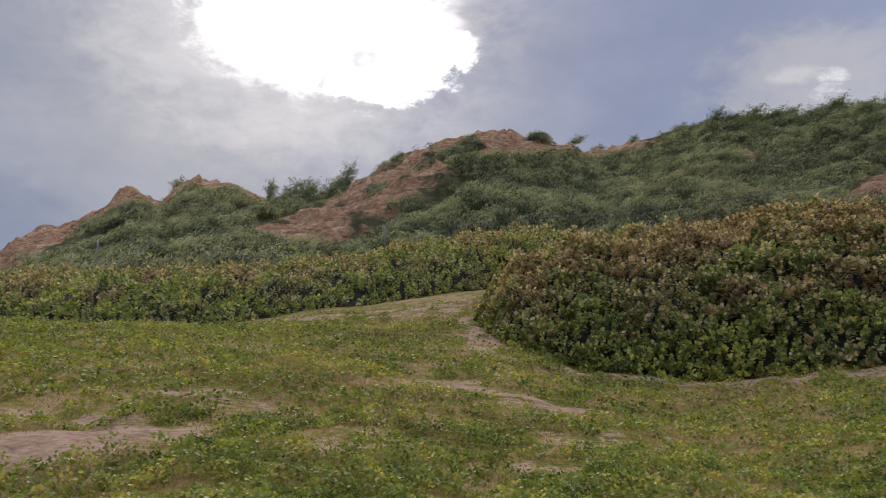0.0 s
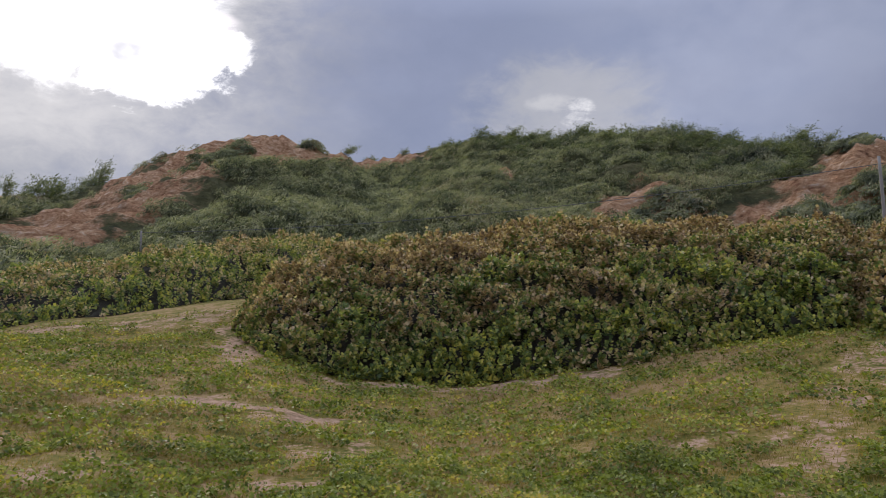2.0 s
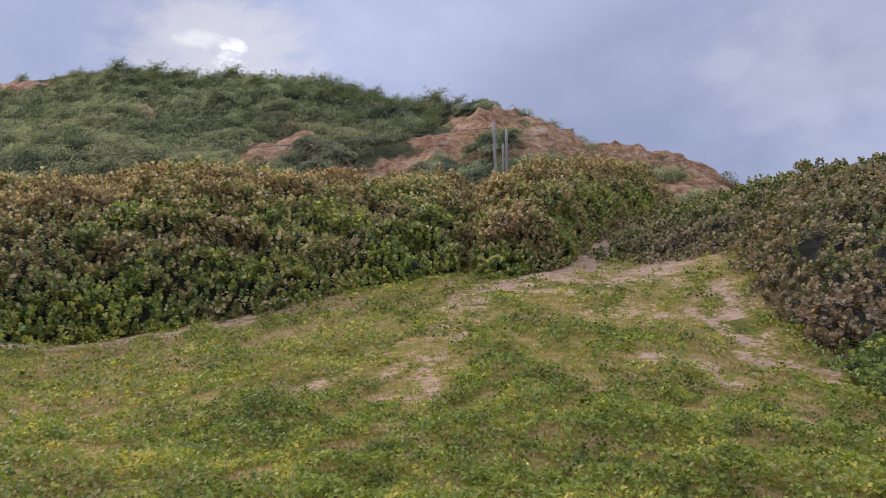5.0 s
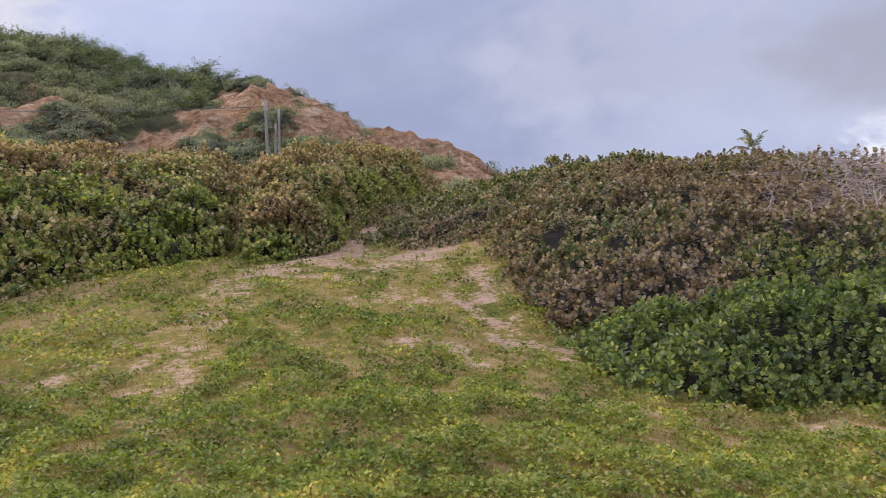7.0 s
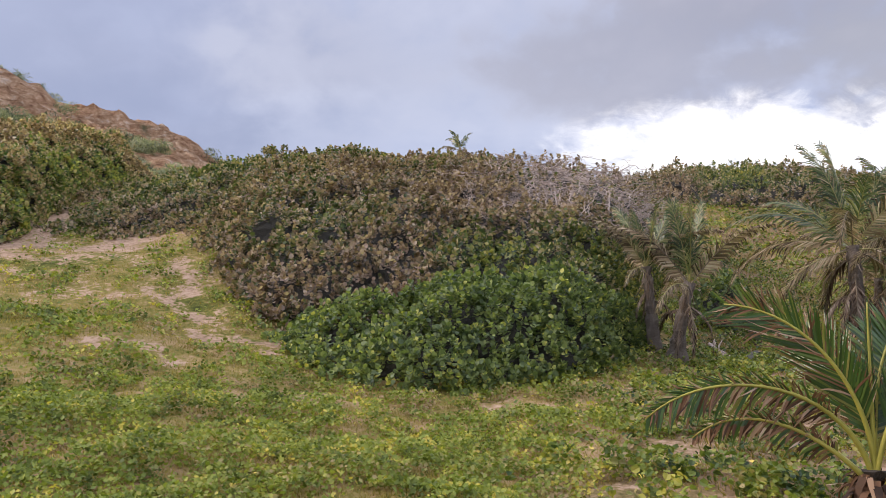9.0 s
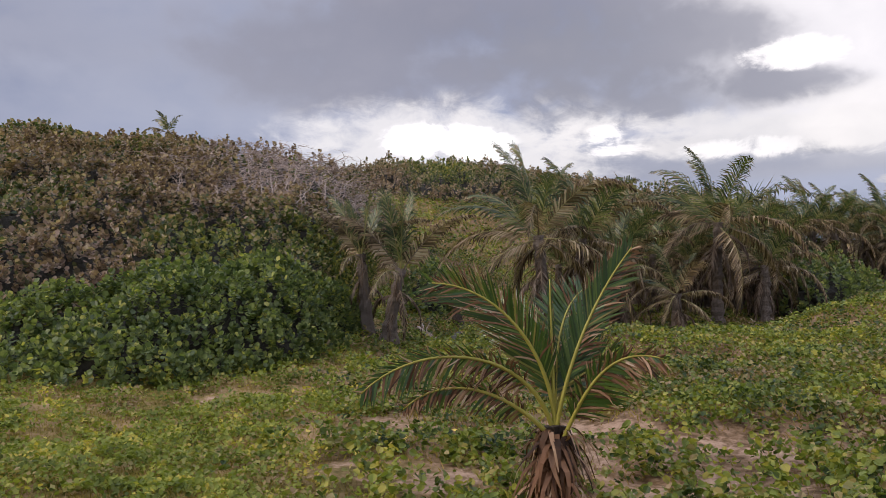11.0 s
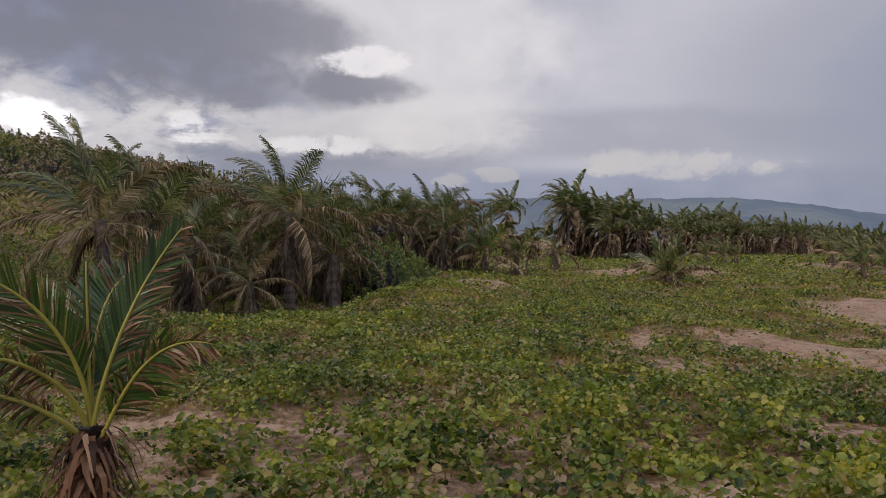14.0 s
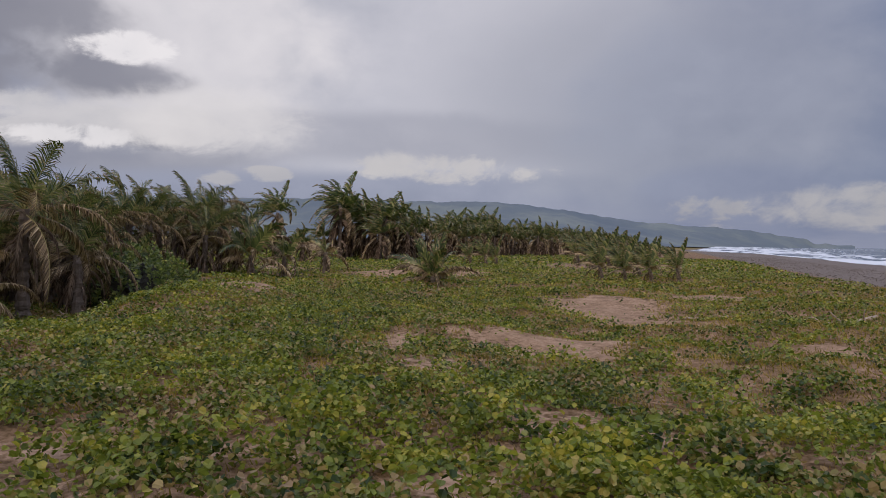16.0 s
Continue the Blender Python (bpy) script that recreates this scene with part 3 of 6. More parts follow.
rock_c = g.ramp(g.math("ADD", g.math("MULTIPLY", strata, 0.62), g.math("MULTIPLY", n_mid, 0.38)), [(0.33, (0.11, 0.052, 0.030)), (0.41, (0.38, 0.19, 0.10)), (0.49, (0.58, 0.325, 0.175)), (0.55, (0.70, 0.44, 0.26)), (0.62, (0.82, 0.62, 0.44))])
scrub_c = g.ramp(g.noise(pos, 0.5, 6, 0.65), [(0.3, (0.06, 0.068, 0.034)), (0.5, (0.13, 0.128, 0.058)), (0.7, (0.22, 0.19, 0.095))])
high = g.mix(g.step(g.math("ADD", attr("rock"), g.math("MULTIPLY", g.math("SUBTRACT", g.noise(pos, 0.22, 6, 0.65), 0.5), 1.5)), 0.36, 0.56), scrub_c, rock_c)
beach_c = g.mix(g.step(n_fine, 0.42, 0.6), (0.13, 0.105, 0.09, 1), (0.26, 0.215, 0.185, 1))
c = g.mix(attr("hill"), low, high)
c = g.mix(attr("beach"), c, beach_c)
g.put(gb.inputs["Base Color"], c)
gb.inputs["Specular IOR Level"].default_value = 0.05
gbump = g.add("ShaderNodeBump")
gbump.inputs["Strength"].default_value, gbump.inputs["Distance"].default_value = 0.6, 0.06
g.put(gbump.inputs["Height"], g.math("ADD", n_fine, g.math("MULTIPLY", n_grain, 0.3)))
gbump2 = g.add("ShaderNodeBump")
gbump2.inputs["Strength"].default_value, gbump2.inputs["Distance"].default_value = 1.0, 2.5
g.put(gbump2.inputs["Height"], g.math("MULTIPLY", strata, attr("hill"))), g.put(gbump2.inputs["Normal"], gbump.outputs[0])
g.put(gb.inputs["Normal"], gbump2.outputs[0])

# one sheet of ground out to the horizon, finer where it is looked at
az_line = np.unique(np.concatenate([np.arange(-180, -40, 4.0), np.arange(-40, 190 - 4, 0.4), [-180 + 360.0]]))
az_line = az_line[az_line < 180]
r_line = np.concatenate([[0.0], np.geomspace(0.6, 12, 60), np.geomspace(12.25, 45, 80), np.geomspace(45.6, 165, 150), np.geomspace(172, 4500, 40)])
AA, RR = np.meshgrid(az_line, r_line)
gx, gy = plan(AA, RR)
gz = land(gx, gy)
gz = gz - np.clip((RR - 300) / 400, 0, 1) * 2.5
na, nr = len(az_line), len(r_line)
idx = np.arange(na * nr).reshape(nr, na)
nxt = np.roll(idx, -1, axis=1)
quads = np.stack([idx[:-1], idx[1:], nxt[1:], nxt[:-1]], -1).reshape(-1, 4)
ground = mesh_object("ground", np.stack([gx, gy, gz], -1).reshape(-1, 3), quads[:, ::-1], ground_mat, True)
tagged(ground, "rolling sandy dune turf rising to a scrub-covered eroded ridge", "ground", kind="structure")
fx, fy = gx.ravel(), gy.ravel()
gr = np.hypot(fx - HUB[0], fy - HUB[1])
ga = np.degrees(np.arctan2(fx - HUB[0], fy - HUB[1]))
mask(ground.data, "sand", sandy(fx, fy))
mask(ground.data, "vine", smooth01((ga - 84 + 5 * bumps(fx, fy, 5, 61)) / 30) * smooth01((300 - gr) / 100))
mask(ground.data, "rock", rocky(fx, fy))
mask(ground.data, "hill", smooth01((gr - 42) / 8) * smooth01((ga + 75) / 20) * smooth01((112 - ga) / 15))
cw, cs = coast(fx, fy)
mask(ground.data, "beach", smooth01((cw - shore(cs) - bumps(fx, fy, 14, 12) * 0.8) / 1.6))

# sea
sea_mat, sn, sb = material("grey_blue_sea", 0.25)
sp = sn.add("ShaderNodeNewGeometry").outputs["Position"]
along = aim(170.5, 0)
w_sea = sn.math("ADD", sn.vmath("DOT_PRODUCT", sp, (along[1], -along[0], 0)), 0.5)
s_sea = sn.vmath("DOT_PRODUCT", sp, tuple(along))
swell = sn.add("ShaderNodeCombineXYZ")
sn.put(swell.inputs[0], sn.math("MULTIPLY", w_sea, 0.11)), sn.put(swell.inputs[1], sn.math("MULTIPLY", s_sea, 0.012))
foam_n = sn.noise(swell.outputs[0], 1.0, 6, 0.6, 0.6)
foam = sn.math("ADD", foam_n, sn.step(w_sea, 80, 20, 0.0, 0.16))
sn.put(sb.inputs["Base Color"], sn.mix(sn.step(foam, 0.56, 0.68), (0.075, 0.11, 0.145, 1), (0.72, 0.74, 0.76, 1)))
sn.put(sb.inputs["Roughness"], sn.step(foam, 0.56, 0.68, 0.22, 0.8))
wave = sn.add("ShaderNodeBump")
wave.inputs["Strength"].default_value, wave.inputs["Distance"].default_value = 0.5, 0.8
sn.put(wave.inputs["Height"], foam_n), sn.put(sb.inputs["Normal"], wave.outputs[0])
wl = np.concatenate([np.linspace(-16, 120, 70), np.geomspace(140, 4500, 20)])
sl = np.concatenate([-np.geomspace(4500, 20, 20), np.linspace(-10, 700, 140), np.geomspace(730, 4900, 24)])
SW, SS = np.meshgrid(wl, sl)
sx = HUB[0] + SS * along[0] + SW * along[1]
sy = HUB[1] + SS * along[1] - SW * along[0]
crest = (SW + bumps(SW * 0.2, SS, 60, 21) * 4) / 11.0
sz = -1.55 + np.clip((150 - SW) / 60, 0, 1) * np.clip((SW - 20) / 12, 0, 1) * 0.45 * np.maximum(0, np.sin(crest * 6.283)) ** 3
sidx = np.arange(SW.size).reshape(SW.shape)
squads = np.stack([sidx[:-1, :-1], sidx[1:, :-1], sidx[1:, 1:], sidx[:-1, 1:]], -1).reshape(-1, 4)
sea = mesh_object("water", np.stack([sx, sy, sz], -1).reshape(-1, 3), squads, sea_mat, True)
tagged(sea, "grey-blue sea with rows of white surf along the beach", "sea", kind="structure")

# the long headland across the bay
HEAD = ((112, 1500, 2.2), (134, 1450, 2.55), (141, 1400, 2.75), (147, 1350, 2.7), (153.2, 1300, 2.8), (156, 1300, 2.65), (159.1, 1300, 2.25), (164.4, 1350, 1.5), (167.5, 1400, 1.3), (170.5, 1450, 1.15), (172.5, 1500, .9), (174.5, 1550, .6), (175.4, 1580, .55), (176, 1600, .2), (178, 1650, .1))
head = np.array(HEAD, float)
ha = np.linspace(112, 178.4, 300)
h_top = np.interp(ha, head[:, 0], head[:, 2]) + 0.05 * bumps(ha, ha * 0, 1.9, 31) + 0.025 * bumps(ha, ha * 0, 0.6, 32)
h_r = np.interp(ha, head[:, 0], head[:, 1])
prof = np.linspace(0, 1, 26)
HA, PP = np.meshgrid(ha, prof)
HR = h_r[None] - 520 * (1 - PP) * np.clip((178.6 - HA) / 14, 0.12, 1)
HZ = -2.5 + (h_top[None] * 0.01746 * h_r[None] + EYE_Z + 2.5) * (np.clip(PP * 1.02, 0, 1) ** 1.6)
hx, hy = plan(HA, HR)
HZ = HZ + 4 * PP * (1 - PP) * bumps(hx, hy, 120, 33) * 3
hidx = np.arange(HA.size).reshape(HA.shape)
hq = np.stack([hidx[:-1, :-1], hidx[:-1, 1:], hidx[1:, 1:], hidx[1:, :-1]], -1).reshape(-1, 4)
head_mat, hn, hb = material("hazy_headland", 0.95)
hp = hn.add("ShaderNodeNewGeometry").outputs["Position"]
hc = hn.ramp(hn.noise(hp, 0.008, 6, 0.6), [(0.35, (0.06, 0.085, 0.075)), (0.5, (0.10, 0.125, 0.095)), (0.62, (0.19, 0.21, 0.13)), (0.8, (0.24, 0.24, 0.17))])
# distance haze painted in: half the base colour is a flat blue-grey
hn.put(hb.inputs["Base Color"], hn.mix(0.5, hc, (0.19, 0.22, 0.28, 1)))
hb.inputs["Specular IOR Level"].default_value = 0.1
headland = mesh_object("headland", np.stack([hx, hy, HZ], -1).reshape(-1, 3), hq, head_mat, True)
tagged(headland, "long low green headland sloping down to the sea, hazy with distance", "headland", kind="structure")

# ---- things: helpers ----


def part(name, me, parent, label=""):
    """Links a mesh as one object under a thing or a part."""
    ob = new(name, me)
    ob.parent = parent
    return tagged(ob, label)


def raw_mesh(name, verts, faces, mat, smooth=False):
    return fill_mesh(name, verts, faces, mat, smooth)


def thing(name, x, y, z, label, category, group=""):
    ob = new(name)
    ob.matrix_world = pose(float(x), float(y), float(z))
    return tagged(ob, label, category, group)


def unit(v):
    return v / np.maximum(np.linalg.norm(v, axis=-1, keepdims=True), 1e-9)


ROUND_LEAF = (np.array([(-0.5, 0, 0), (-0.26, -0.46, 0.07), (0.22, -0.45, 0.07), (0.5, 0, -0.03), (0.22, 0.45, 0.07), (-0.26, 0.46, 0.07)]), [(0, 1, 2, 3), (0, 3, 4, 5)])
QUAD_LEAF = (np.array([(-0.5, -0.1, 0), (0.05, -0.48, 0.06), (0.5, 0.1, 0.0), (-0.05, 0.48, 0.06)]), [(0, 1, 2, 3)])
BROAD_LEAF = (np.array([(-0.5, 0, -0.05), (-0.24, -0.44, 0.14), (0.26, -0.40, 0.12), (0.5, 0, -0.06), (0.26, 0.40, 0.12), (-0.24, 0.44, 0.14)]), [(0, 1, 2, 3), (0, 3, 4, 5)])


def leaves_mesh(name, places, normals, sizes, shape, mat, rng, hang=None):
    """Many leaves in one mesh: each stands at its place, faces about along its normal, turned at random."""
    n = len(places)
    normals = unit(normals)
    t = rng.normal(size=(n, 3)) if hang is None else hang + 0.5 * rng.normal(size=(n, 3))
    a = unit(t - (t * normals).sum(-1, keepdims=True) * normals)
    b = np.cross(normals, a)
    body, faces = shape
    s = sizes[:, None, None]
    v = places[:, None] + s * (body[None, :, :1] * a[:, None] + body[None, :, 1:2] * b[:, None] + body[None, :, 2:] * normals[:, None])
    k = len(body)
    f = np.concatenate([np.arange(n)[:, None] * k + np.array(one)[None] for one in faces])
    return raw_mesh(name, v.reshape(-1, 3), f, mat)


def tube(points, radii, sides=6):
    """Verts and faces of a round limb along a run of points."""
    points, radii = np.asarray(points, float), np.asarray(radii, float)
    d = unit(np.gradient(points, axis=0))
    ref = np.array([0.31, 0.2, 0.93]) if abs(d[0][2]) < 0.8 else np.array([1.0, 0.1, 0])
    a = unit(np.cross(d, ref))
    b = np.cross(d, a)
    th = np.arange(sides) / sides * 2 * np.pi
    v = points[:, None] + radii[:, None, None] * (np.cos(th)[None, :, None] * a[:, None] + np.sin(th)[None, :, None] * b[:, None])
    n = len(points)
    f = [(i * sides + j, i * sides + (j + 1) % sides, (i + 1) * sides + (j + 1) % sides, (i + 1) * sides + j) for i in range(n - 1) for j in range(sides)]
    f += [tuple(range(sides))[::-1], tuple((n - 1) * sides + j for j in range(sides))]
    return v.reshape(-1, 3), f


def joined(bits):
    """Several (verts, faces) in one."""
    vs, fs, k = [], [], 0
    for v, f in bits:
        vs.append(v)
        fs += [tuple(i + k for i in q) for q in f]
        k += len(v)
    return np.concatenate(vs), fs


# ---- wind-clipped sea grape thickets on the dunes ----


def thicket(label, stations, mat, leaf=0.19, density=60, seed=1, back=5.0, lump=0.32, ends=(1, 1), core_in=0.42, bare=0, most=60000, shape=ROUND_LEAF, burn=lambda a, v: 0 * v):
    """A thicket along an arc of the dune. Stations: angle, distance of its front foot, distance of its top, the top's
    angle over the eye.
    Its heart is painted near-black as inner shade, under a shell of separate leaves."""
    rng = np.random.default_rng(seed)
    st = np.array(stations, float)
    a0, a1 = st[0, 0], st[-1, 0]
    ka = np.linspace(a0, a1, 160)
    rf, rt, et = (np.interp(ka, st[:, 0], st[:, k]) for k in (1, 2, 3))
    # how far the ends are rounded off
    q = np.minimum((ka - a0) / (a1 - a0), (a1 - ka) / (a1 - a0)) * 2
    mid_r = float(np.mean(rf))
    width = np.radians(a1 - a0) * mid_r
    tip0 = np.clip((ka - a0) / (a1 - a0) * width / 1.6, 0, 1) if ends[0] else np.ones_like(ka)
    tip1 = np.clip((a1 - ka) / (a1 - a0) * width / 1.6, 0, 1) if ends[1] else np.ones_like(ka)
    tip = np.sqrt(np.clip(1 - (1 - np.minimum(tip0, tip1)) ** 2, 0, 1))

    def surface(u, v, grow=0.0):
        """u along (0 to 1), v from the front foot (0) over the top (1) to the back foot (2)."""
        a = a0 + u * (a1 - a0)
        f, t, e, k = (np.interp(a, ka, one) for one in (rf, rt, et, tip))
        zt = rise(e, t)
        up = np.clip(v, 0, 1)
        turn = up * np.pi / 2
        r = f + (t - f) * (0.62 * (1 - np.cos(turn)) ** 0.9 + 0.38 * up) + np.clip(v - 1, 0, 1) * back
        r = t + (r - t) * (0.35 + 0.65 * k)
        x, y = plan(a, r)
        zf = land(x, y, False)
        zfoot = land(*plan(a, f), False)
        z = np.where(v <= 1, zfoot + (zt - zfoot) * (0.50 * np.sin(turn) + 0.50 * up), zt + (zf - zt) * smooth01(v - 1))
        z = zf + np.maximum(z - zf, 0) * (0.15 + 0.85 * k)
        d = lump * (0.6 * bumps(x * 1.0 + z * 0.7, y + z * 0.4, 2.3, seed + 40) + 0.4 * bumps(x, y + z, 0.95, seed + 41)) * np.clip(v * 4, 0.25, 1) * k
        p = np.stack([x, y, z], -1)
        out = np.stack([-np.sin(np.radians(a)) * np.cos(turn), -np.cos(np.radians(a)) * np.cos(turn), np.sin(turn) + 0.15], -1)
        out = unit(out)
        return p + out * (d + grow)[..., None] if np.ndim(d) else p + out * (d + grow), out

    cx, cy = plan((a0 + a1) / 2, float(np.mean((rf + rt) / 2)))
    root = thing("sea_grape_thicket", cx, cy, float(land(cx, cy)), label, "shrub", "sea grape thickets on the dune")
    shift = np.array([cx, cy, float(land(cx, cy))])
    nu, nv = int(max(24, width / 0.45)), 26
    U, V = np.meshgrid(np.linspace(0, 1, nu), np.linspace(0, 2, nv))
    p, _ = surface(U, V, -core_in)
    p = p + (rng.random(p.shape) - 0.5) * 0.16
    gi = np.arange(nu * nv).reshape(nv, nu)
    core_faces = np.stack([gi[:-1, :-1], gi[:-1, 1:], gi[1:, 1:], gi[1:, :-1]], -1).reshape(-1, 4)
    part("woody_heart", raw_mesh("woody_heart", p.reshape(-1, 3) - shift, core_faces, heart_shade), root, "near-black inner shell coloured as stems in deep shade")
    # shoots over the shell, each with a rosette of round leaves cupped upwards
    many = 50000
    u, v = rng.random(many), rng.random(many) * 1.3
    e1, _ = surface(np.clip(u + 0.002, 0, 1), v)
    e2, _ = surface(u, v + 0.01)
    e0, _ = surface(u, v)
    area = np.linalg.norm(np.cross((e1 - e0) / 0.002, (e2 - e0) / 0.01), axis=-1)
    total = float(area.mean() * 1.3)
    per = 9
    shoots = int(min(total * density, most) / per)
    pick = rng.choice(many, shoots, p=area / area.sum())
    u2, v2 = np.clip(u[pick] + rng.normal(size=shoots) * 0.004, 0, 1), np.clip(v[pick] + rng.normal(size=shoots) * 0.012, 0.0, 1.35)
    if bare:
        dead = smooth01((a0 + u2 * (a1 - a0) - BARE_FROM) / 4.0) * smooth01((v2 - 0.42) / 0.2)
        live = rng.random(shoots) > 0.86 * dead
        u2, v2 = u2[live], v2[live]
        shoots = len(u2)
    tips, out = surface(u2, v2, rng.normal(size=shoots) * leaf * 0.75 + (rng.random(shoots) ** 5) * leaf * 1.6)
    axis = unit(out * 0.75 + rng.normal(size=(shoots, 3)) * 0.24 + np.array([0.08, 0.03, 0.70]))
    big = rng.uniform(0.8, 1.2, (shoots, 1))
    size = leaf * big * rng.uniform(0.75, 1.2, (shoots, per))
    step = (np.arange(per) + rng.random((shoots, per)) * 0.6) / per
    p1 = unit(np.cross(axis, rng.normal(size=(shoots, 3))))
    p2 = np.cross(axis, p1)
    th = np.arange(per) * 2.4 + rng.uniform(0, 6.283, (shoots, 1)) + rng.normal(size=(shoots, per)) * 0.3
    spin = np.cos(th)[..., None] * p1[:, None] + np.sin(th)[..., None] * p2[:, None]
    tilt = (0.45 + 0.95 * step)[..., None]
    way = axis[:, None] * np.cos(tilt) + spin * np.sin(tilt)
    facing = axis[:, None] * np.sin(tilt) - spin * np.cos(tilt) + rng.normal(size=(shoots, per, 3)) * 0.22
    pts = tips[:, None] - axis[:, None] * (leaf * 2.2 * step)[..., None] + way * size[..., None] * 0.62
    pts, facing, sizes, hang = pts.reshape(-1, 3), facing.reshape(-1, 3), size.ravel(), way.reshape(-1, 3) * 2.5
    scorch = np.repeat(burn(a0 + u2 * (a1 - a0), v2), per) + np.repeat(rng.normal(size=shoots) * 0.05, per)
    keep = pts[:, 2] > land(pts[:, 0], pts[:, 1], False) + 0.03
    me = leaves_mesh("foliage", pts[keep] - shift, facing[keep], sizes[keep], shape, mat, rng, hang[keep])
    mask(me, "burn", np.repeat(scorch[keep], len(shape[0])))
    tagged(part("foliage", me, root, "round leathery leaves, green, yellow and wind-burnt brown"), kind="stuff")
    if bare:
        bits = []
        for _ in range(bare):
            u1, v1 = (rng.uniform(BARE_FROM, a1 - 0.8) - a0) / (a1 - a0), rng.uniform(0.45, 0.98)
            at, o = surface(np.array([u1]), np.array([v1]), np.array([-0.12]))
            along_it = rng.normal(size=3)
            along_it = unit(along_it - (along_it @ o[0]) * o[0])
            bits += fork(at[0], unit(along_it + o[0] * rng.uniform(0.05, 0.5)), rng.uniform(0.45, 0.95), 0.017, rng, 3, o[0])
        vv, ff = joined(bits)
        tagged(part("bare_branch_tangle", raw_mesh("bare_branch_tangle", vv - shift, ff, twig), root, "grey leafless wind-killed branches"), kind="stuff")
    return root


BARE_FROM = 84.5                   # from this angle on the wind has killed the top of the big thicket


def fork(at, way, length, thick, rng, depth, skin):
    """A bare crooked twig with its forks, lying about along a surface that faces skin."""
    pts, p, w = [at], at.copy(), way.copy()
    for _ in range(4):
        w = w + rng.normal(size=3) * 0.35
        w = unit(w - (w @ skin - 0.06) * skin * 0.6)
        p = p + w * length / 4
        pts.append(p)
    out = [tube(pts, np.linspace(thick, thick * 0.45, 5), 3)]
    if depth > 1:
        for k in (2, 3, 4):
            if rng.random() < 0.8:
                out += fork(pts[k], unit(w + rng.normal(size=3) * 0.75), length * 0.62, thick * 0.55, rng, depth - 1, skin)
    return out


H_FAR = ((-33.6, 27, 32, 2.3), (-28.6, 27, 32.5, 2.6), (-22.1, 27, 33, 3.1), (-16.6, 27, 33, 3.6), (-13.4, 27.4, 33, 3.9), (-6.5, 28.4, 34, 4.8), (-1.4, 30, 36, 5.9), (1.9, 31, 37, 6.6), (3.6, 32, 38, 6.9), (7, 34, 40, 7.3), (12.02, 35, 41, 6.9), (16.57, 36, 42, 7.0), (21.73, 36, 42, 6.8))
H_MAIN = ((2.9, 22.2, 23.4, 2.4), (4.9, 20.0, 23.5, 4.4), (7.3, 19.7, 24, 5.6), (10.3, 19.4, 24.3, 6.5), (15.46, 19.0, 24.5, 7.2), (20.55, 18.9, 24.8, 7.6), (23.77, 18.9, 25, 8.3), (25.95, 18.9, 25, 8.7), (32.2, 18.9, 25, 8.3), (38.9, 19.9, 25.4, 7.9), (44, 20.5, 26, 8.1), (48, 21.4, 27, 8.0))
H_RIGHT = ((44.6, 20.6, 24, 6.0), (46.5, 19.7, 24.5, 7.6), (49.8, 20.1, 25, 8.4), (53, 21.3, 27, 8.6), (54.5, 23.5, 28.5, 8.6), (57.3, 27.5, 32, 8.5), (59, 29.5, 33, 8.0), (60.3, 31.5, 34, 6.9), (61.8, 33, 35, 5.4))
H_MOUND = ((53.6, 21.8, 23, 1.8), (55, 21.2, 24, 2.7), (57.3, 20.8, 25.5, 3.5), (60, 20.5, 26.5, 4.8), (65.4, 20.4, 27.5, 6.3), (69, 20, 27.5, 7.0), (73.8, 20, 27.5, 7.4), (80, 20, 27.5, 7.5))
H_BIG = ((63.4, 17.2, 20.5, 2.2), (65, 16.0, 21.5, 3.9), (66.5, 14.7, 22.5, 5.1), (70, 14.1, 24.0, 6.4), (76, 13.6, 25.5, 6.95), (83.6, 13.4, 26, 7.0), (88, 13.4, 26, 6.8), (91.5, 13.6, 25.5, 6.6), (94, 14.4, 25.5, 6.3), (96.4, 17.5, 26, 5.1), (98.5, 22, 27.5, 4.0))
H_FRONT = ((68.6, 13.2, 14.2, -6.2), (70.5, 12.2, 14.0, -5.0), (72.6, 11.3, 13.8, -4.0), (79.6, 10.8, 13.6, -2.4), (85.5, 10.9, 13.8, -1.2), (90, 11.6, 14.0, -.7), (92.6, 12.2, 14.6, -.9), (95.6, 13.6, 15.4, -2.2), (97, 14.8, 15.8, -4.0))
H_BACK = ((92, 37, 45, 5.2), (96.4, 37, 45, 5.3), (98.7, 37, 45, 5.9), (101, 37, 45, 5.7), (103.6, 37, 45, 5.9), (106.5, 37, 45, 5.5), (112, 36, 44, 4.6), (120, 36, 44, 3.4), (128, 38, 44, 2.2))
H_LOW = ((99.2, 19.6, 21.0, -2.6), (100.4, 19.2, 21.2, -1.2), (102.5, 19.4, 21.4, -1.1), (104, 20.2, 21.6, -2.8))
H_SHADE = ((111.2, 25.9, 30.9, .8), (115.2, 25.37, 30.87, 1.2), (121.3, 26.34, 31.84, .9), (127.4, 27.8, 31.8, .2), (130.4, 29.79, 33.79, -.6))
H_PALMS = ((125.3, 24.31, 25.81, -2.9), (126.7, 24.01, 26.21, -1.6), (128.5, 24.2, 26.8, -1.1), (130.5, 24.79, 27.29, -1.5), (133, 26.27, 28.27, -2.9))
thicket("long wind-clipped sea grape hedge, olive and brown, behind a sandy path", H_FAR, leaf_mixed, 0.112, 290, 11, 6, ends=(0, 1), most=92000, shape=QUAD_LEAF, burn=lambda a, v: 0.20 * (v - 0.45))
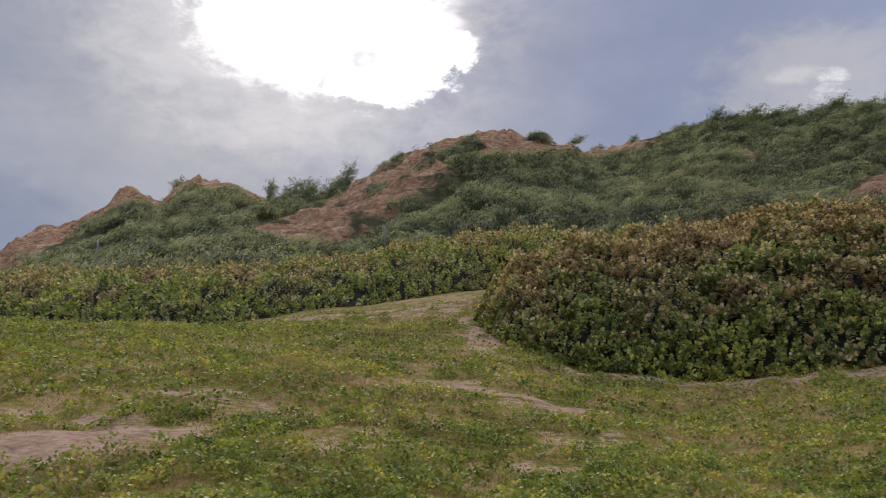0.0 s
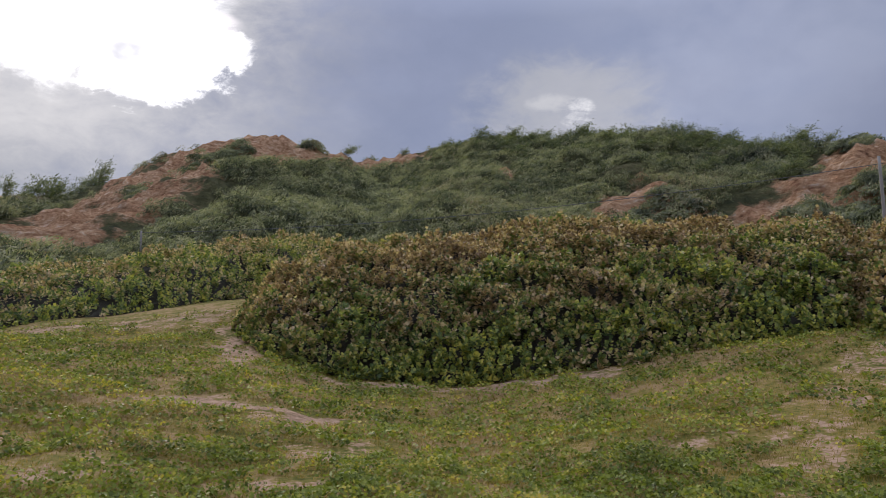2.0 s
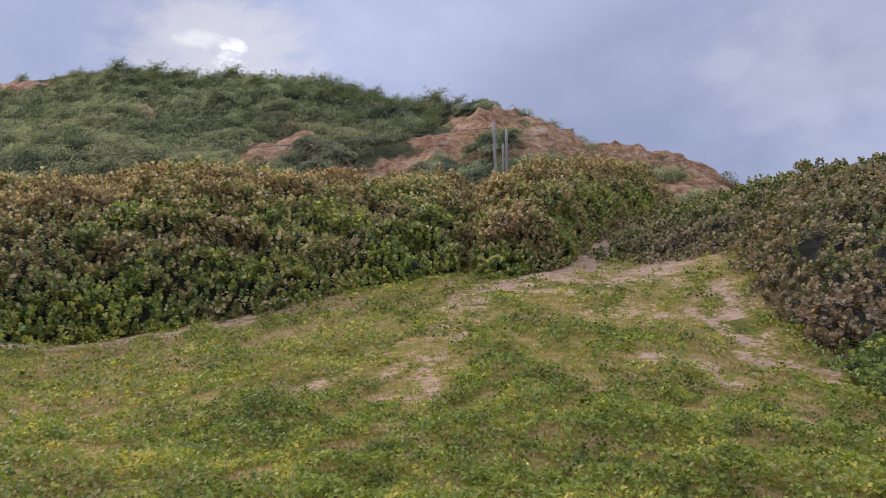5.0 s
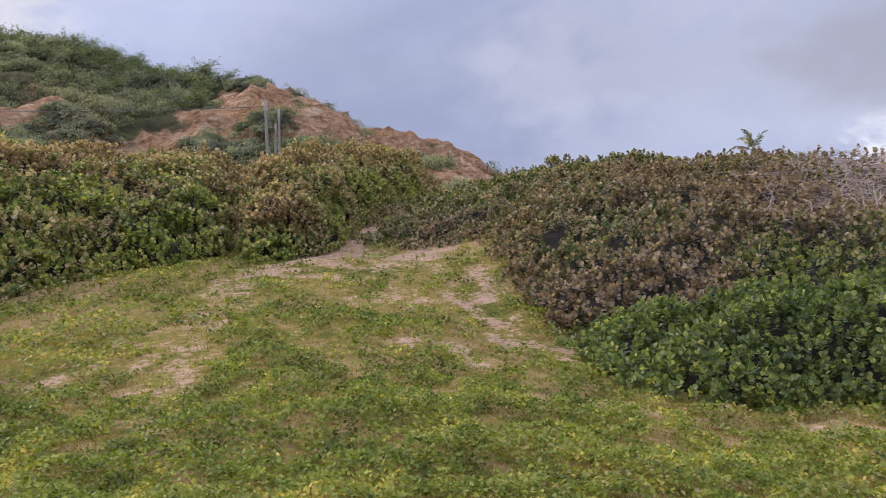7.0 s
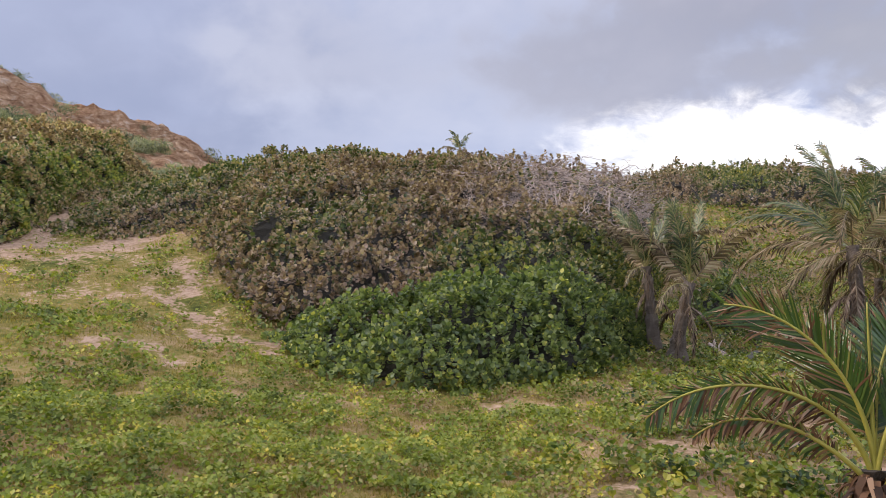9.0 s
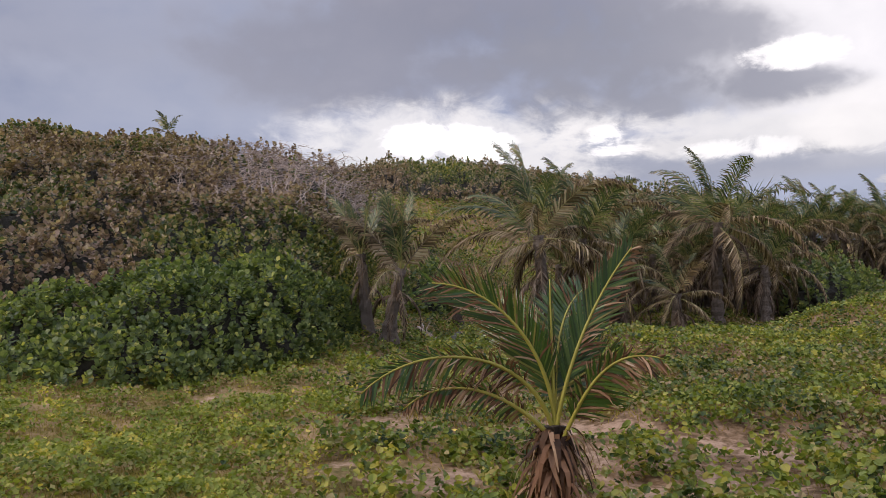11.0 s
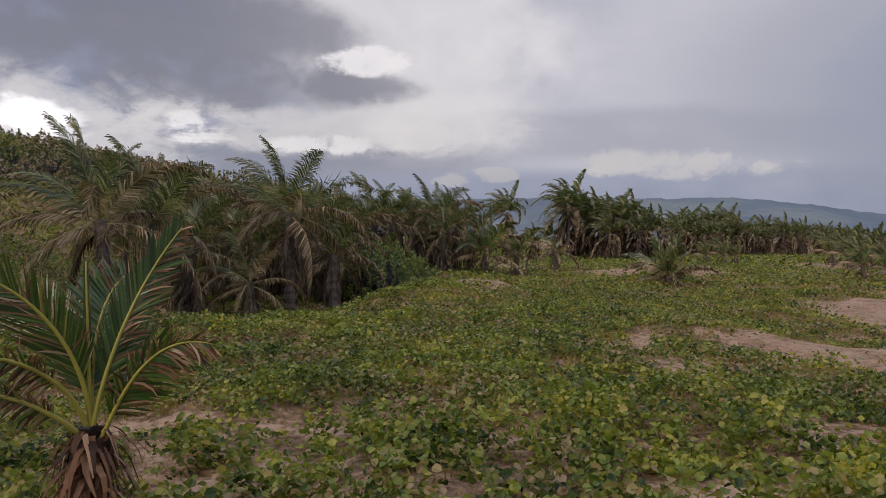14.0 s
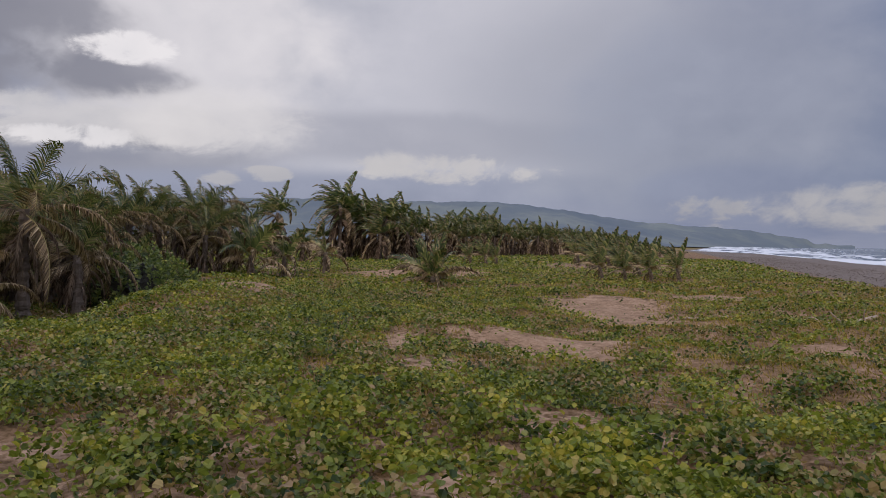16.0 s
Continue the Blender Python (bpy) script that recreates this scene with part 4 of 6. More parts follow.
thicket("tall dense sea grape thicket with brown-tipped round leaves above turf", H_MAIN, leaf_mixed, 0.088, 640, 12, 6, most=115000, burn=lambda a, v: 0.36 * np.clip(v - 0.42, -0.5, 0.4) + 0.02)
thicket("dark green sea grape thicket beside a sandy gap path", H_RIGHT, leaf_mixed, 0.084, 680, 13, 5, most=60000, burn=lambda a, v: 0.30 * np.clip(v - 0.42, -0.5, 0.4) + 0.05)
thicket("low mounded sea grape thicket in yellow-green leaf on the dune crest", H_MOUND, leaf_dry, 0.080, 600, 14, 6, most=56000, burn=lambda a, v: -0.13 * np.clip((v - 0.45) * 3, 0, 1) + 0.04)
thicket("big rounded wind-browned sea grape thicket with bare twigs on top", H_BIG, leaf_dry, 0.082, 640, 15, 6, bare=460, most=104000,
        burn=lambda a, v: 0.12 - 0.34 * smooth01((a - 79) / 7) * smooth01((0.52 - v) / 0.25) - 0.10 * smooth01((0.2 - v) / 0.15) - 0.16 * smooth01((76 - a) / 6) * smooth01((v - 0.72) / 0.2))
thicket("fresh green sea grape bush at the foot of the browned thicket", H_FRONT, leaf_green, 0.076, 800, 16, 2.0, 0.24, most=50000, burn=lambda a, v: 0 * v - 0.12)
thicket("far sea grape thicket along the dune ridge behind the palms", H_BACK, leaf_dry, 0.125, 200, 17, 7, 0.4, most=56000, shape=QUAD_LEAF, burn=lambda a, v: -0.05 * smooth01((a - 98) / 3))
thicket("small dark shrub behind the twin palms on the slope", H_LOW, leaf_green, 0.10, 300, 18, 1.5, 0.2)
thicket("shaded thicket filling the ground behind the palm grove", H_SHADE, leaf_green, 0.14, 140, 19, 5, 0.5, most=26000, shape=QUAD_LEAF)
thicket("bright green bush at the edge of the palm grove", H_PALMS, leaf_green, 0.12, 230, 20, 3, 0.3, shape=QUAD_LEAF)

# ---- coconut palms ----
WIND = np.array([0.86, 0.42, 0.0])


def frond(seed, way, length, droop, mat, rib, wind=0.12, pairs=54, wide=0.22, sag=0.5, thick=0.016, fray=0.10, stalk=0.16, full=1.0, burn=0.25, turn=None):
    """One feather leaf: a tapering curved rib and two rows of separate leaflets, the outer ones burnt brown at their tips.
    turn: the way its upper face looks. Returns meshes for rib and blade."""
    rng = np.random.default_rng(seed)
    n = 14
    p, d = np.zeros(3), unit(np.asarray(way, float))
    pts, dirs = [p], [d]
    for k in range(n):
        f = (k + 1) / n
        d = unit(d + np.array([0, 0, -droop * f * 1.9 / n * 2.2]) + WIND * wind * f * 4.0 / n)
        p = p + d * length / n
        pts.append(p), dirs.append(d)
    pts, dirs = np.array(pts), np.array(dirs)
    rv, rf = tube(pts, np.linspace(thick, thick * 0.22, n + 1), 5)
    face = np.array([0, 0, 1.0]) if turn is None else unit(np.asarray(turn, float))
    verts, faces, brown = [], [], []
    step = length * (1 - stalk) / pairs
    for side in (-1, 1):
        for k in range(pairs):
            f = stalk + (1 - stalk) * (k + 0.3 * rng.random()) / pairs
            s = f * n
            i = min(int(s), n - 1)
            at = pts[i] + (pts[i + 1] - pts[i]) * (s - i)
            t = dirs[i]
            across = unit(np.cross(t, face) + 1e-6) * side
            lift = unit(np.cross(across, t) * side)
            g = (f - stalk) / (1 - stalk)
            size = length * wide * (0.55 + 0.55 * math.sin(min(1.0, g * 0.9 + 0.15) * math.pi) ** 0.6) * (1 - 0.35 * g) * rng.uniform(0.92, 1.06)
            torn_off = rng.random() < fray
            if torn_off:
                size *= rng.uniform(0.3, 0.8)
            v = unit(across * (0.78 - 0.25 * g) + t * (0.85 + 0.60 * g) + lift * (0.22 if sag < 0.6 else 0.0) + np.array([0, 0, -0.28 * sag]) + rng.normal(size=3) * 0.09 + WIND * wind * 1.6)
            m = at + v * size * 0.6
            e = m + unit(v + np.array([0, 0, -sag * rng.uniform(0.5, 1.4)]) + rng.normal(size=3) * 0.14 + WIND * wind * 2.4) * size * 0.4
            w = t * step * 0.95 * full
            j = len(verts)
            verts += [at - w * 0.6, at + w * 0.6, m + w * 0.62, m - w * 0.62, e]
            faces += [(j, j + 1, j + 2, j + 3), (j + 3, j + 2, j + 4)]
            dry = rng.random() < burn * (0.35 + 1.6 * g)
            brown += [1 if torn_off and rng.random() < 0.5 else 0, 1 if dry or torn_off else 0]
    blade = raw_mesh("blade", np.array(verts), faces, mat)
    blade.materials.append(palm_old if mat == palm_green else palm_dead)
    blade.polygons.foreach_set("material_index", brown)
    return raw_mesh("rib", rv, rf, rib, True), blade


def dead_leaf(seed, way, length, sag, pairs=30, full=1.0):
    """A dry leaf that hangs down the stem: a bent rib with shrivelled leaflets."""
    return frond(seed, way, length, sag, palm_dead, rachis_brown, 0.03, pairs, 0.24, 1.8, 0.013, 0.4, 0.12, full, 0.0)


def trunk_mesh(height, r0, r1, lean, seed):
    rng = np.random.default_rng(seed)
    n = max(10, int(height / 0.11))
    f = np.linspace(0, 1, n)
    pts = np.stack([lean[0] * f ** 1.5, lean[1] * f ** 1.5, height * f - 0.12 * (f == 0)], -1)
    rad = r1 + (r0 - r1) * (1 - f) ** 2.2 + 0.05 * (1 - f) ** 9 + 0.013 * np.where(np.arange(n) % 2, 1, -1) + rng.normal(size=n) * 0.010
    v, q = tube(pts, rad, 12)
    v = v + rng.normal(size=v.shape) * 0.007
    return raw_mesh("trunk", v, q, bark), pts


def stem_fibres(pts, low, r1, seed, many=44, long=0.45):
    """Shaggy strips of old leaf bases and fibre hanging round the upper stem. low: the share of the stem left bare."""
    rng = np.random.default_rng(seed)
    v, f = [], []
    for k in range(many):
        a = rng.uniform(0, 6.283)
        o, c = np.array([math.cos(a), math.sin(a), 0]), np.array([-math.sin(a), math.cos(a), 0])
        h = low + (1 - low) * rng.random() ** 0.7
        s = h * (len(pts) - 1)
        i = min(int(s), len(pts) - 2)
        p = pts[i] + (pts[i + 1] - pts[i]) * (s - i) + o * r1 * 0.7
        wide = rng.uniform(0.006, 0.022) * (r1 / 0.1)
        d = o * rng.uniform(0.15, 0.7) + np.array([0, 0, rng.uniform(-0.8, 0.6)])
        j = len(v)
        size = long * rng.uniform(0.4, 1.1)
        for m in range(5):
            w = wide * (1 - 0.2 * m)
            v += [p - c * w, p + c * w]
            d = unit(d + np.array([0, 0, -0.55]) + rng.normal(size=3) * 0.18)
            p = p + d * size / 4
            if m:
                f.append((j + 2 * m - 2, j + 2 * m - 1, j + 2 * m + 1, j + 2 * m))
    return raw_mesh("leaf_sheath", np.array(v), f, palm_dead)


def gather(bm, me, place, shift):
    """Adds a leaf's mesh to a crown; shift moves its materials on by one slot."""
    v0, f0 = len(bm.verts), len(bm.faces)
    bm.from_mesh(me)
    bm.verts.ensure_lookup_table(), bm.faces.ensure_lookup_table()
    for v in bm.verts[v0:]:
        v.co = place @ v.co
    for f in bm.faces[f0:]:
        f.material_index = min(1, f.material_index + shift)
    bpy.data.meshes.remove(me)


def palm(label, x, y, height, size, seed, fronds=15, old=6, dead=8, r0=0.20, r1=0.10, lean=(0, 0), wind=0.24, z=None, group="coconut palms", pairs=62, spread=72, bare=0.35, skirt=0.0, joined_up=False, arch=0.95, full=0.80, rib_size=0.013):
    """A coconut palm. size: the length of its leaves. bare: how much of the stem is free of fibre; skirt: how far down dead leaves start."""
    rng = np.random.default_rng(seed)
    old = old + 2 if size > 1.45 and not joined_up else old
    z = float(land(x, y)) if z is None else z
    root = thing("coconut_palm", x, y, z, label, "palm tree", group)
    me, line = trunk_mesh(height, r0, r1, lean, seed)
    top = line[-1]
    part("trunk", me, root, "grey-brown ringed palm stem")
    part("leaf_sheath", stem_fibres(line, bare, r1, seed + 1, 60), root, "brown fibrous old leaf bases")
    crown, hem = bmesh.new(), bmesh.new()
    for k in range(fronds):
        f = (k + 0.5) / fronds
        a = k * 2.399 + rng.uniform(-0.25, 0.25)
        young_share = (fronds - old) / fronds
        tilt = 84 - (spread - 24) * (f / young_share) ** 0.85 if f < young_share else 84 - spread + 34 - 62 * (f - young_share) / (1 - young_share)
        el = radians(tilt + rng.uniform(-9, 9))
        way = np.array([math.cos(a) * math.cos(el), math.sin(a) * math.cos(el), math.sin(el)]) + WIND * 0.12
        ageing = k >= fronds - old
        rib, blade = frond(seed * 100 + k, way, size * (1.0 + 0.22 * min(1, f * 2.0)) * rng.uniform(0.86, 1.08), ((0.60 + 0.5 * f) if ageing else (0.42 + 0.45 * f)) * arch, palm_old if ageing else palm_green,
                           rachis_brown if ageing and rng.random() < 0.4 else rachis_yellow, wind * (0.6 + 0.6 * f), pairs, 0.20 if ageing else 0.235, 1.4 if ageing else 0.65, rib_size, 0.12, 0.12, full, 0.30,
                           np.array([math.cos(a + 0.6), math.sin(a + 0.6), 1.4]))
        place = Matrix.Translation(Vector(top) + Vector((0, 0, -0.10 * f)))
        if joined_up:
            gather(crown, blade, place, 1 if ageing else 0)
            continue
        leaf = part("frond", rib, root, "drying brown palm leaf" if ageing else "")
        leaf.matrix_local = place
        part("blade", blade, leaf)
    for k in range((dead * 2 + 2) // 3):
        a = k * 2.399 + rng.uniform(-0.5, 0.5)
        way = np.array([math.cos(a), math.sin(a), rng.uniform(-1.0, 0.1)])
        at = line[int((len(line) - 1) * (1 - skirt * rng.random()))]
        rib, blade = dead_leaf(seed * 200 + k, way, min(size * 0.9, at[2] * 1.05 + 0.25) * rng.uniform(0.7, 1.0), 2.2, *((12, 2.2) if joined_up else (30, 1.0)))
        place = Matrix.Translation(Vector(at) + Vector((0, 0, -0.10 - 0.1 * rng.random())))
        if joined_up:
            gather(hem, blade, place, 0)
            continue
        leaf = part("dead_frond", rib, root, "withered grey-brown palm leaf hanging down the stem")
        leaf.matrix_local = place
        part("blade", blade, leaf)
    if joined_up:
        for name, bm, mats, words in (("crown", crown, (palm_green, palm_old), ""), ("dead_skirt", hem, (palm_dead, palm_dead), "skirt of withered grey-brown leaves")):
            me = bpy.data.meshes.new(name)
            bm.to_mesh(me)
            for m in mats:
                me.materials.append(m)
            tagged(part(name, me, root, words), kind="stuff")
    crown.free(), hem.free()
    return root


SPOT = (0.73, -0.64)               # where the walker stands when the grove is in view


def stand(az, r, spot=SPOT):
    a = radians(az)
    return spot[0] + r * math.sin(a), spot[1] + r * math.cos(a)


# twin palms beside the green bush
TWIN = (0.75, -0.56)
palm("slim young coconut palm with a shaggy stem beside its twin", *stand(96.9, 14.9, TWIN), 1.62, 1.2, 31, 10, 5, 4, 0.15, 0.085, (-0.05, 0.12), 0.06, group="twin palms", bare=0.5, skirt=0.3, spread=44, arch=0.55, full=0.9)
palm("coconut palm with drying leaves and a skirt of dead ones", *stand(98.5, 14.6, TWIN), 1.45, 1.4, 32, 10, 5, 7, 0.17, 0.10, (0.05, -0.25), 0.06, group="twin palms", bare=0.4, skirt=0.4, spread=42, arch=0.5, full=0.9)
# the clump behind the young palm, and the grove to its south
palm("tall coconut palm with upswept leaves and a brown skirt", *stand(109.9, 18.0), 2.2, 2.45, 33, 16, 7, 12, 0.19, 0.13, (0.1, 0.1), 0.13, bare=0.2, skirt=0.5)
palm("coconut palm standing close behind another", *stand(112.0, 19.6), 2.4, 2.1, 34, 14, 5, 12, 0.18, 0.11, (-0.2, -0.2), skirt=0.6)
palm("ragged coconut palm with dead leaves to the ground", *stand(115.2, 20.4), 2.1, 2.0, 35, 16, 7, 20, 0.18, 0.12, skirt=0.9)
palm("young coconut palm with drooping brown leaves", *stand(119.4, 19.4), 1.2, 1.5, 36, 13, 7, 14, 0.17, 0.11, bare=0.0, skirt=0.7)
palm("coconut palm with long arching leaves above a bare stem", *stand(122.2, 21.0), 2.65, 2.2, 37, 18, 8, 12, 0.16, 0.11, skirt=0.3)
palm("leaning coconut palm at the edge of the grove", *stand(125.4, 22.8), 1.6, 2.0, 38, 16, 8, 16, 0.17, 0.12, (0.5, -0.3), skirt=0.8)
palm("coconut palm in the thick of the grove", *stand(116.6, 25), 2.2, 1.8, 39, 15, 6, 20, 0.18, 0.11, skirt=0.9)
palm("coconut palm among others in the grove", *stand(121.0, 25), 2.2, 1.8, 40, 16, 6, 20, 0.18, 0.11, skirt=0.9)
palm("slender young coconut palm with orange dying leaf", *stand(136.5, 34), 0.9, 2.2, 41, 14, 5, 8, 0.16, 0.12, wind=0.08, bare=0.0, skirt=0.8, full=1.3, rib_size=0.011, pairs=34)
palm("small coconut palm on open turf near the grove", *stand(138.8, 37.5), 1.1, 1.75, 42, 12, 4, 7, 0.15, 0.10, bare=0.0, skirt=0.5, full=1.3, rib_size=0.011, pairs=34)
palm("small ragged coconut palm with grey dead skirt", *stand(141.7, 43), 1.3, 1.5, 43, 11, 6, 14, 0.18, 0.12, bare=0.0, skirt=0.9, full=1.3, rib_size=0.011, pairs=34)
palm("stemless young coconut palm on the open dune", *stand(149.8, 33.5), 0.25, 1.75, 44, 18, 6, 5, 0.12, 0.09, wind=0.03, spread=62, bare=0.0, arch=0.7, full=1.3, rib_size=0.011, pairs=34)
palm("stunted wind-swept coconut palm on the dune edge", *stand(162.2, 39), 0.75, 1.35, 45, 11, 4, 4, 0.10, 0.07, (0.15, 0.08), wind=0.34, bare=0.0, spread=56, full=1.1, rib_size=0.011, pairs=34)
grove = [bpy.data.objects[n] for n in ("coconut_palm.007", "coconut_palm.004", "coconut_palm.009", "coconut_palm.008", "coconut_palm.003", "coconut_palm.011", "coconut_palm.014")]
# farther off, leaf by leaf no more: the crown and the dead skirt are one piece each
palm("tall wind-bent coconut palm in the farther grove", *stand(143.0, 71), 3.7, 2.5, 46, 20, 5, 30, 0.17, 0.11, skirt=0.8, wind=0.52, pairs=26, joined_up=True, full=0.9, arch=1.35, spread=80)
palm("dense wind-bent coconut palm in the farther grove", *stand(144.8, 72), 2.9, 2.3, 47, 20, 5, 30, 0.17, 0.11, skirt=0.8, wind=0.52, pairs=26, joined_up=True, full=0.9, arch=1.35, spread=80)
palm("ragged wind-bent coconut palm in the farther grove", *stand(146.6, 74), 2.8, 2.2, 48, 20, 5, 30, 0.17, 0.11, skirt=0.8, wind=0.52, pairs=26, joined_up=True, full=0.9, arch=1.35, spread=80)
palm("shorter coconut palm in the farther grove", *stand(147.9, 76), 2.2, 2.0, 49, 20, 5, 30, 0.17, 0.11, skirt=0.8, wind=0.48, pairs=26, joined_up=True, full=0.9, arch=1.35, spread=80)
distant = [bpy.data.objects["coconut_palm.%03d" % n] for n in (15, 16, 17, 18)]


def more(source, az, r, scale, turn, label):
    x, y = stand(az, r)
    m = pose(x, y, float(land(x, y)) - 0.05, 0, 0, turn) @ Matrix.Scale(scale, 4)
    ob = copy_thing(source, m)
    ob.scale = (scale,) * 3
    return tagged(ob, label)


rng_p = random.Random(7)
GROVE_1 = ((117.8, 23, .95, 1), (120.2, 22.8, .85, 1), (123.4, 23.8, .9, 1), (124.6, 25, .95, 1), (114.4, 22.5, .9, 1), (121.6, 24, .9, 3), (111.0, 21.0, .85, 1), (113.4, 26, 1.0, 3), (119.5, 23.5, .9, 0), (123.6, 26.5, .95, 1), (127.0, 29.5, .95, 3), (128.3, 31, 1.0, 2), (129.6, 31.5, .95, 3), (131.2, 33, .9, 2), (128.9, 29.5, .75, 5), 
           (132.2, 34, .95, 4), (133.3, 33, .8, 1), (134.3, 34.5, .85, 1), (135.3, 37, .85, 4), (131.6, 40, 1.05, 2), (134.2, 42, 1.05, 2), (130.2, 33.5, .9, 1), (132.8, 36, .9, 0), (120.6, 28, 1.05, 2), (125.6, 29, 1.0, 3))
# angle, distance, the top's angle over the eye, kind
GROVE_2 = ((138.1, 62, 3.3, 0), (142.6, 70, 4.1, 0), (144.3, 72, 3.0, 1), (145.2, 74, 2.9, 2), (146.0, 72, 2.9, 0), (147.06, 74, 2.9, 1), (148.2, 77, 2.2, 2), (149.0, 78, 1.9, 3), (143.4, 75, 3.3, 3), (141.4, 72, 1.2, 3), (145.6, 69, 1.9, 3), (147.6, 72, 1.7, 2), (140.0, 60, 0.7, 3))
TOTAL = (5.4, 4.6, 4.4, 3.8)
GROVE_3 = ((150.4, 70, 1.0, 6), (152.4, 64, 1.0, 6), (153.6, 62, 1.15, 6), (154.4, 63, 1.0, 6), (163.9, 40.5, 1.02, 6), (165.7, 41.5, 1.05, 6), (167.6, 42, 1.0, 6), (164.8, 45, .95, 6), (161.4, 62, 1.45, 6), (162.6, 64, 1.5, 6), (164.2, 66, 1.35, 6), (163.4, 58, 1.3, 6), (165.4, 64, 1.2, 6), (160.4, 70, 1.5, 6))
for a, r, s, k in GROVE_1:
    more(grove[k], a, r, s * (0.88 if a < 122 else 1.08), rng_p.uniform(-25, 25), "coconut palm crowded in the grove, brown skirt of dead leaves")
for a, r, el, k in GROVE_2:
    more(distant[k], a, r, (EYE_Z + 0.45 + r * math.tan(radians(el))) / TOTAL[k], rng_p.uniform(-25, 25), "wind-bent coconut palm in the farther grove")
for a, r, s, k in GROVE_3:
    more(grove[k], a, r, s, rng_p.uniform(-25, 25), "stunted wind-swept coconut palm in a row above the beach")
for k in range(70):
    f = k / 70
    a = 149.8 + 16.6 * f + rng_p.uniform(-0.4, 0.4)
    r = 92 + 62 * f + rng_p.uniform(-8, 14)
    tall = (EYE_Z + 0.45 + r * math.tan(radians(float(np.interp(a, (149, 153, 156, 159, 162.4, 166.5), (1.75, 1.95, 1.5, 1.15, 0.9, 0.1)))))) * rng_p.uniform(0.66, 1.12)
    src = rng_p.choice((0, 1, 2, 3))
    more(distant[src], a, r, tall / TOTAL[src], rng_p.uniform(-25, 25), "distant coconut palm in the row behind the beach")
# seedling palm on the crest of the thicket
cpx, cpy = stand(82.9, 27.2, TWIN)
palm("small palm poking out of the thicket on the dune crest", cpx, cpy, 0.45, 0.85, 51, 8, 2, 0, 0.07, 0.05, z=float(rise(7.3, 27.2)) - 0.15, group="", pairs=26)

# the young palm close to the walker
yx, yy = stand(110.2, 5.05, (0.803, -0.635))
yz = float(land(yx, yy))
young = thing("young_coconut_palm", yx, yy, yz, "young coconut palm with torn wind-burnt leaves rooted in creeping vines", "palm tree")
ym, yline = trunk_mesh(0.64, 0.15, 0.035, (0.03, -0.02), 61)
ym.materials[0] = fibre
ytop = yline[-1]
part("trunk", ym, young, "short fibrous stem wrapped in dead leaf bases")
sheath = stem_fibres(yline, 0.0, 0.14, 62, 330, 0.36)
sheath.materials[0] = young_brown
part("leaf_sheath", sheath, young, "brown torn leaf bases")
side, ahead = np.array([*aim(200.6, 0)]), np.array([*aim(110.6, 0)])


def shaped_frond(seed, run, sides, stalk=0.26, pairs=94, thick=0.019):
    """One leaf of the young palm. run: its rib as (right, up, away) in metres as the walker sees it from the sea side;
    sides: for the row of leaflets on either hand their length, how far they point forward, how they sag, and the brown share at the inner and outer end."""
    rng = np.random.default_rng(seed)
    run = np.array(run, float)
    at = np.concatenate([[0], np.cumsum(np.linalg.norm(np.diff(run, axis=0), axis=1))])
    at = at / at[-1]
    f = np.linspace(0, 1, 21)
    bow = np.stack([np.polyval(np.polyfit(at, run[:, k], 3), f) for k in range(3)], -1)
    pts = bow[:, :1] * side + bow[:, 1:2] * np.array([0, 0, 1.0]) + bow[:, 2:] * ahead
    length = float(np.linalg.norm(np.diff(pts, axis=0), axis=1).sum())
    dirs = unit(np.gradient(pts, axis=0))
    rv, rf = tube(pts, np.linspace(thick, thick * 0.25, 21), 6)
    verts, faces, brown = [], [], []
    for hand, (reach, forward, sag, dry_in, dry_out) in zip((-1, 1), sides):
        for k in range(pairs):
            g = (k + 0.4 * rng.random()) / pairs
            s_ = (stalk + (1 - stalk) * g) * 20
            i = min(int(s_), 19)
            p = pts[i] + (pts[i + 1] - pts[i]) * (s_ - i)
            t = dirs[i]
            across = unit(np.cross(t, -ahead)) * hand
            dry = rng.random() < dry_in + (dry_out - dry_in) * g
            size = reach * (0.45 + 0.62 * math.sin(min(1.0, g * 0.85 + 0.18) * math.pi) ** 0.7) * rng.uniform(0.85, 1.08) * (rng.uniform(0.45, 0.95) if dry else 1.0)
            v = unit(across + t * (forward + 0.25 * g) + ahead * rng.uniform(-0.28, 0.10) + rng.normal(size=3) * 0.05)
            drop = np.array([0, 0, -1.0]) * sag * rng.uniform(0.6, 1.3) + (rng.normal(size=3) * 0.30 if dry else 0)
            w = t * (0.0085 if dry else 0.0110)
            j = len(verts)
            q = p.copy()
            for m, wide in enumerate((0.7, 1.0, 0.8)):
                verts += [q - w * wide, q + w * wide]
                v = unit(v + drop * 0.42)
                q = q + v * size / 3
            verts.append(q)
            faces += [(j, j + 1, j + 3, j + 2), (j + 2, j + 3, j + 5, j + 4), (j + 4, j + 5, j + 6)]
            brown += [1 if dry and rng.random() < 0.6 else 0, 1 if dry else 0, 1 if dry or rng.random() < 0.35 else 0]
    blade = raw_mesh("blade", np.array(verts), faces, young_green)
    blade.materials.append(young_brown)
    blade.polygons.foreach_set("material_index", brown)
    return raw_mesh("rib", rv, rf, rachis_bright, True), blade


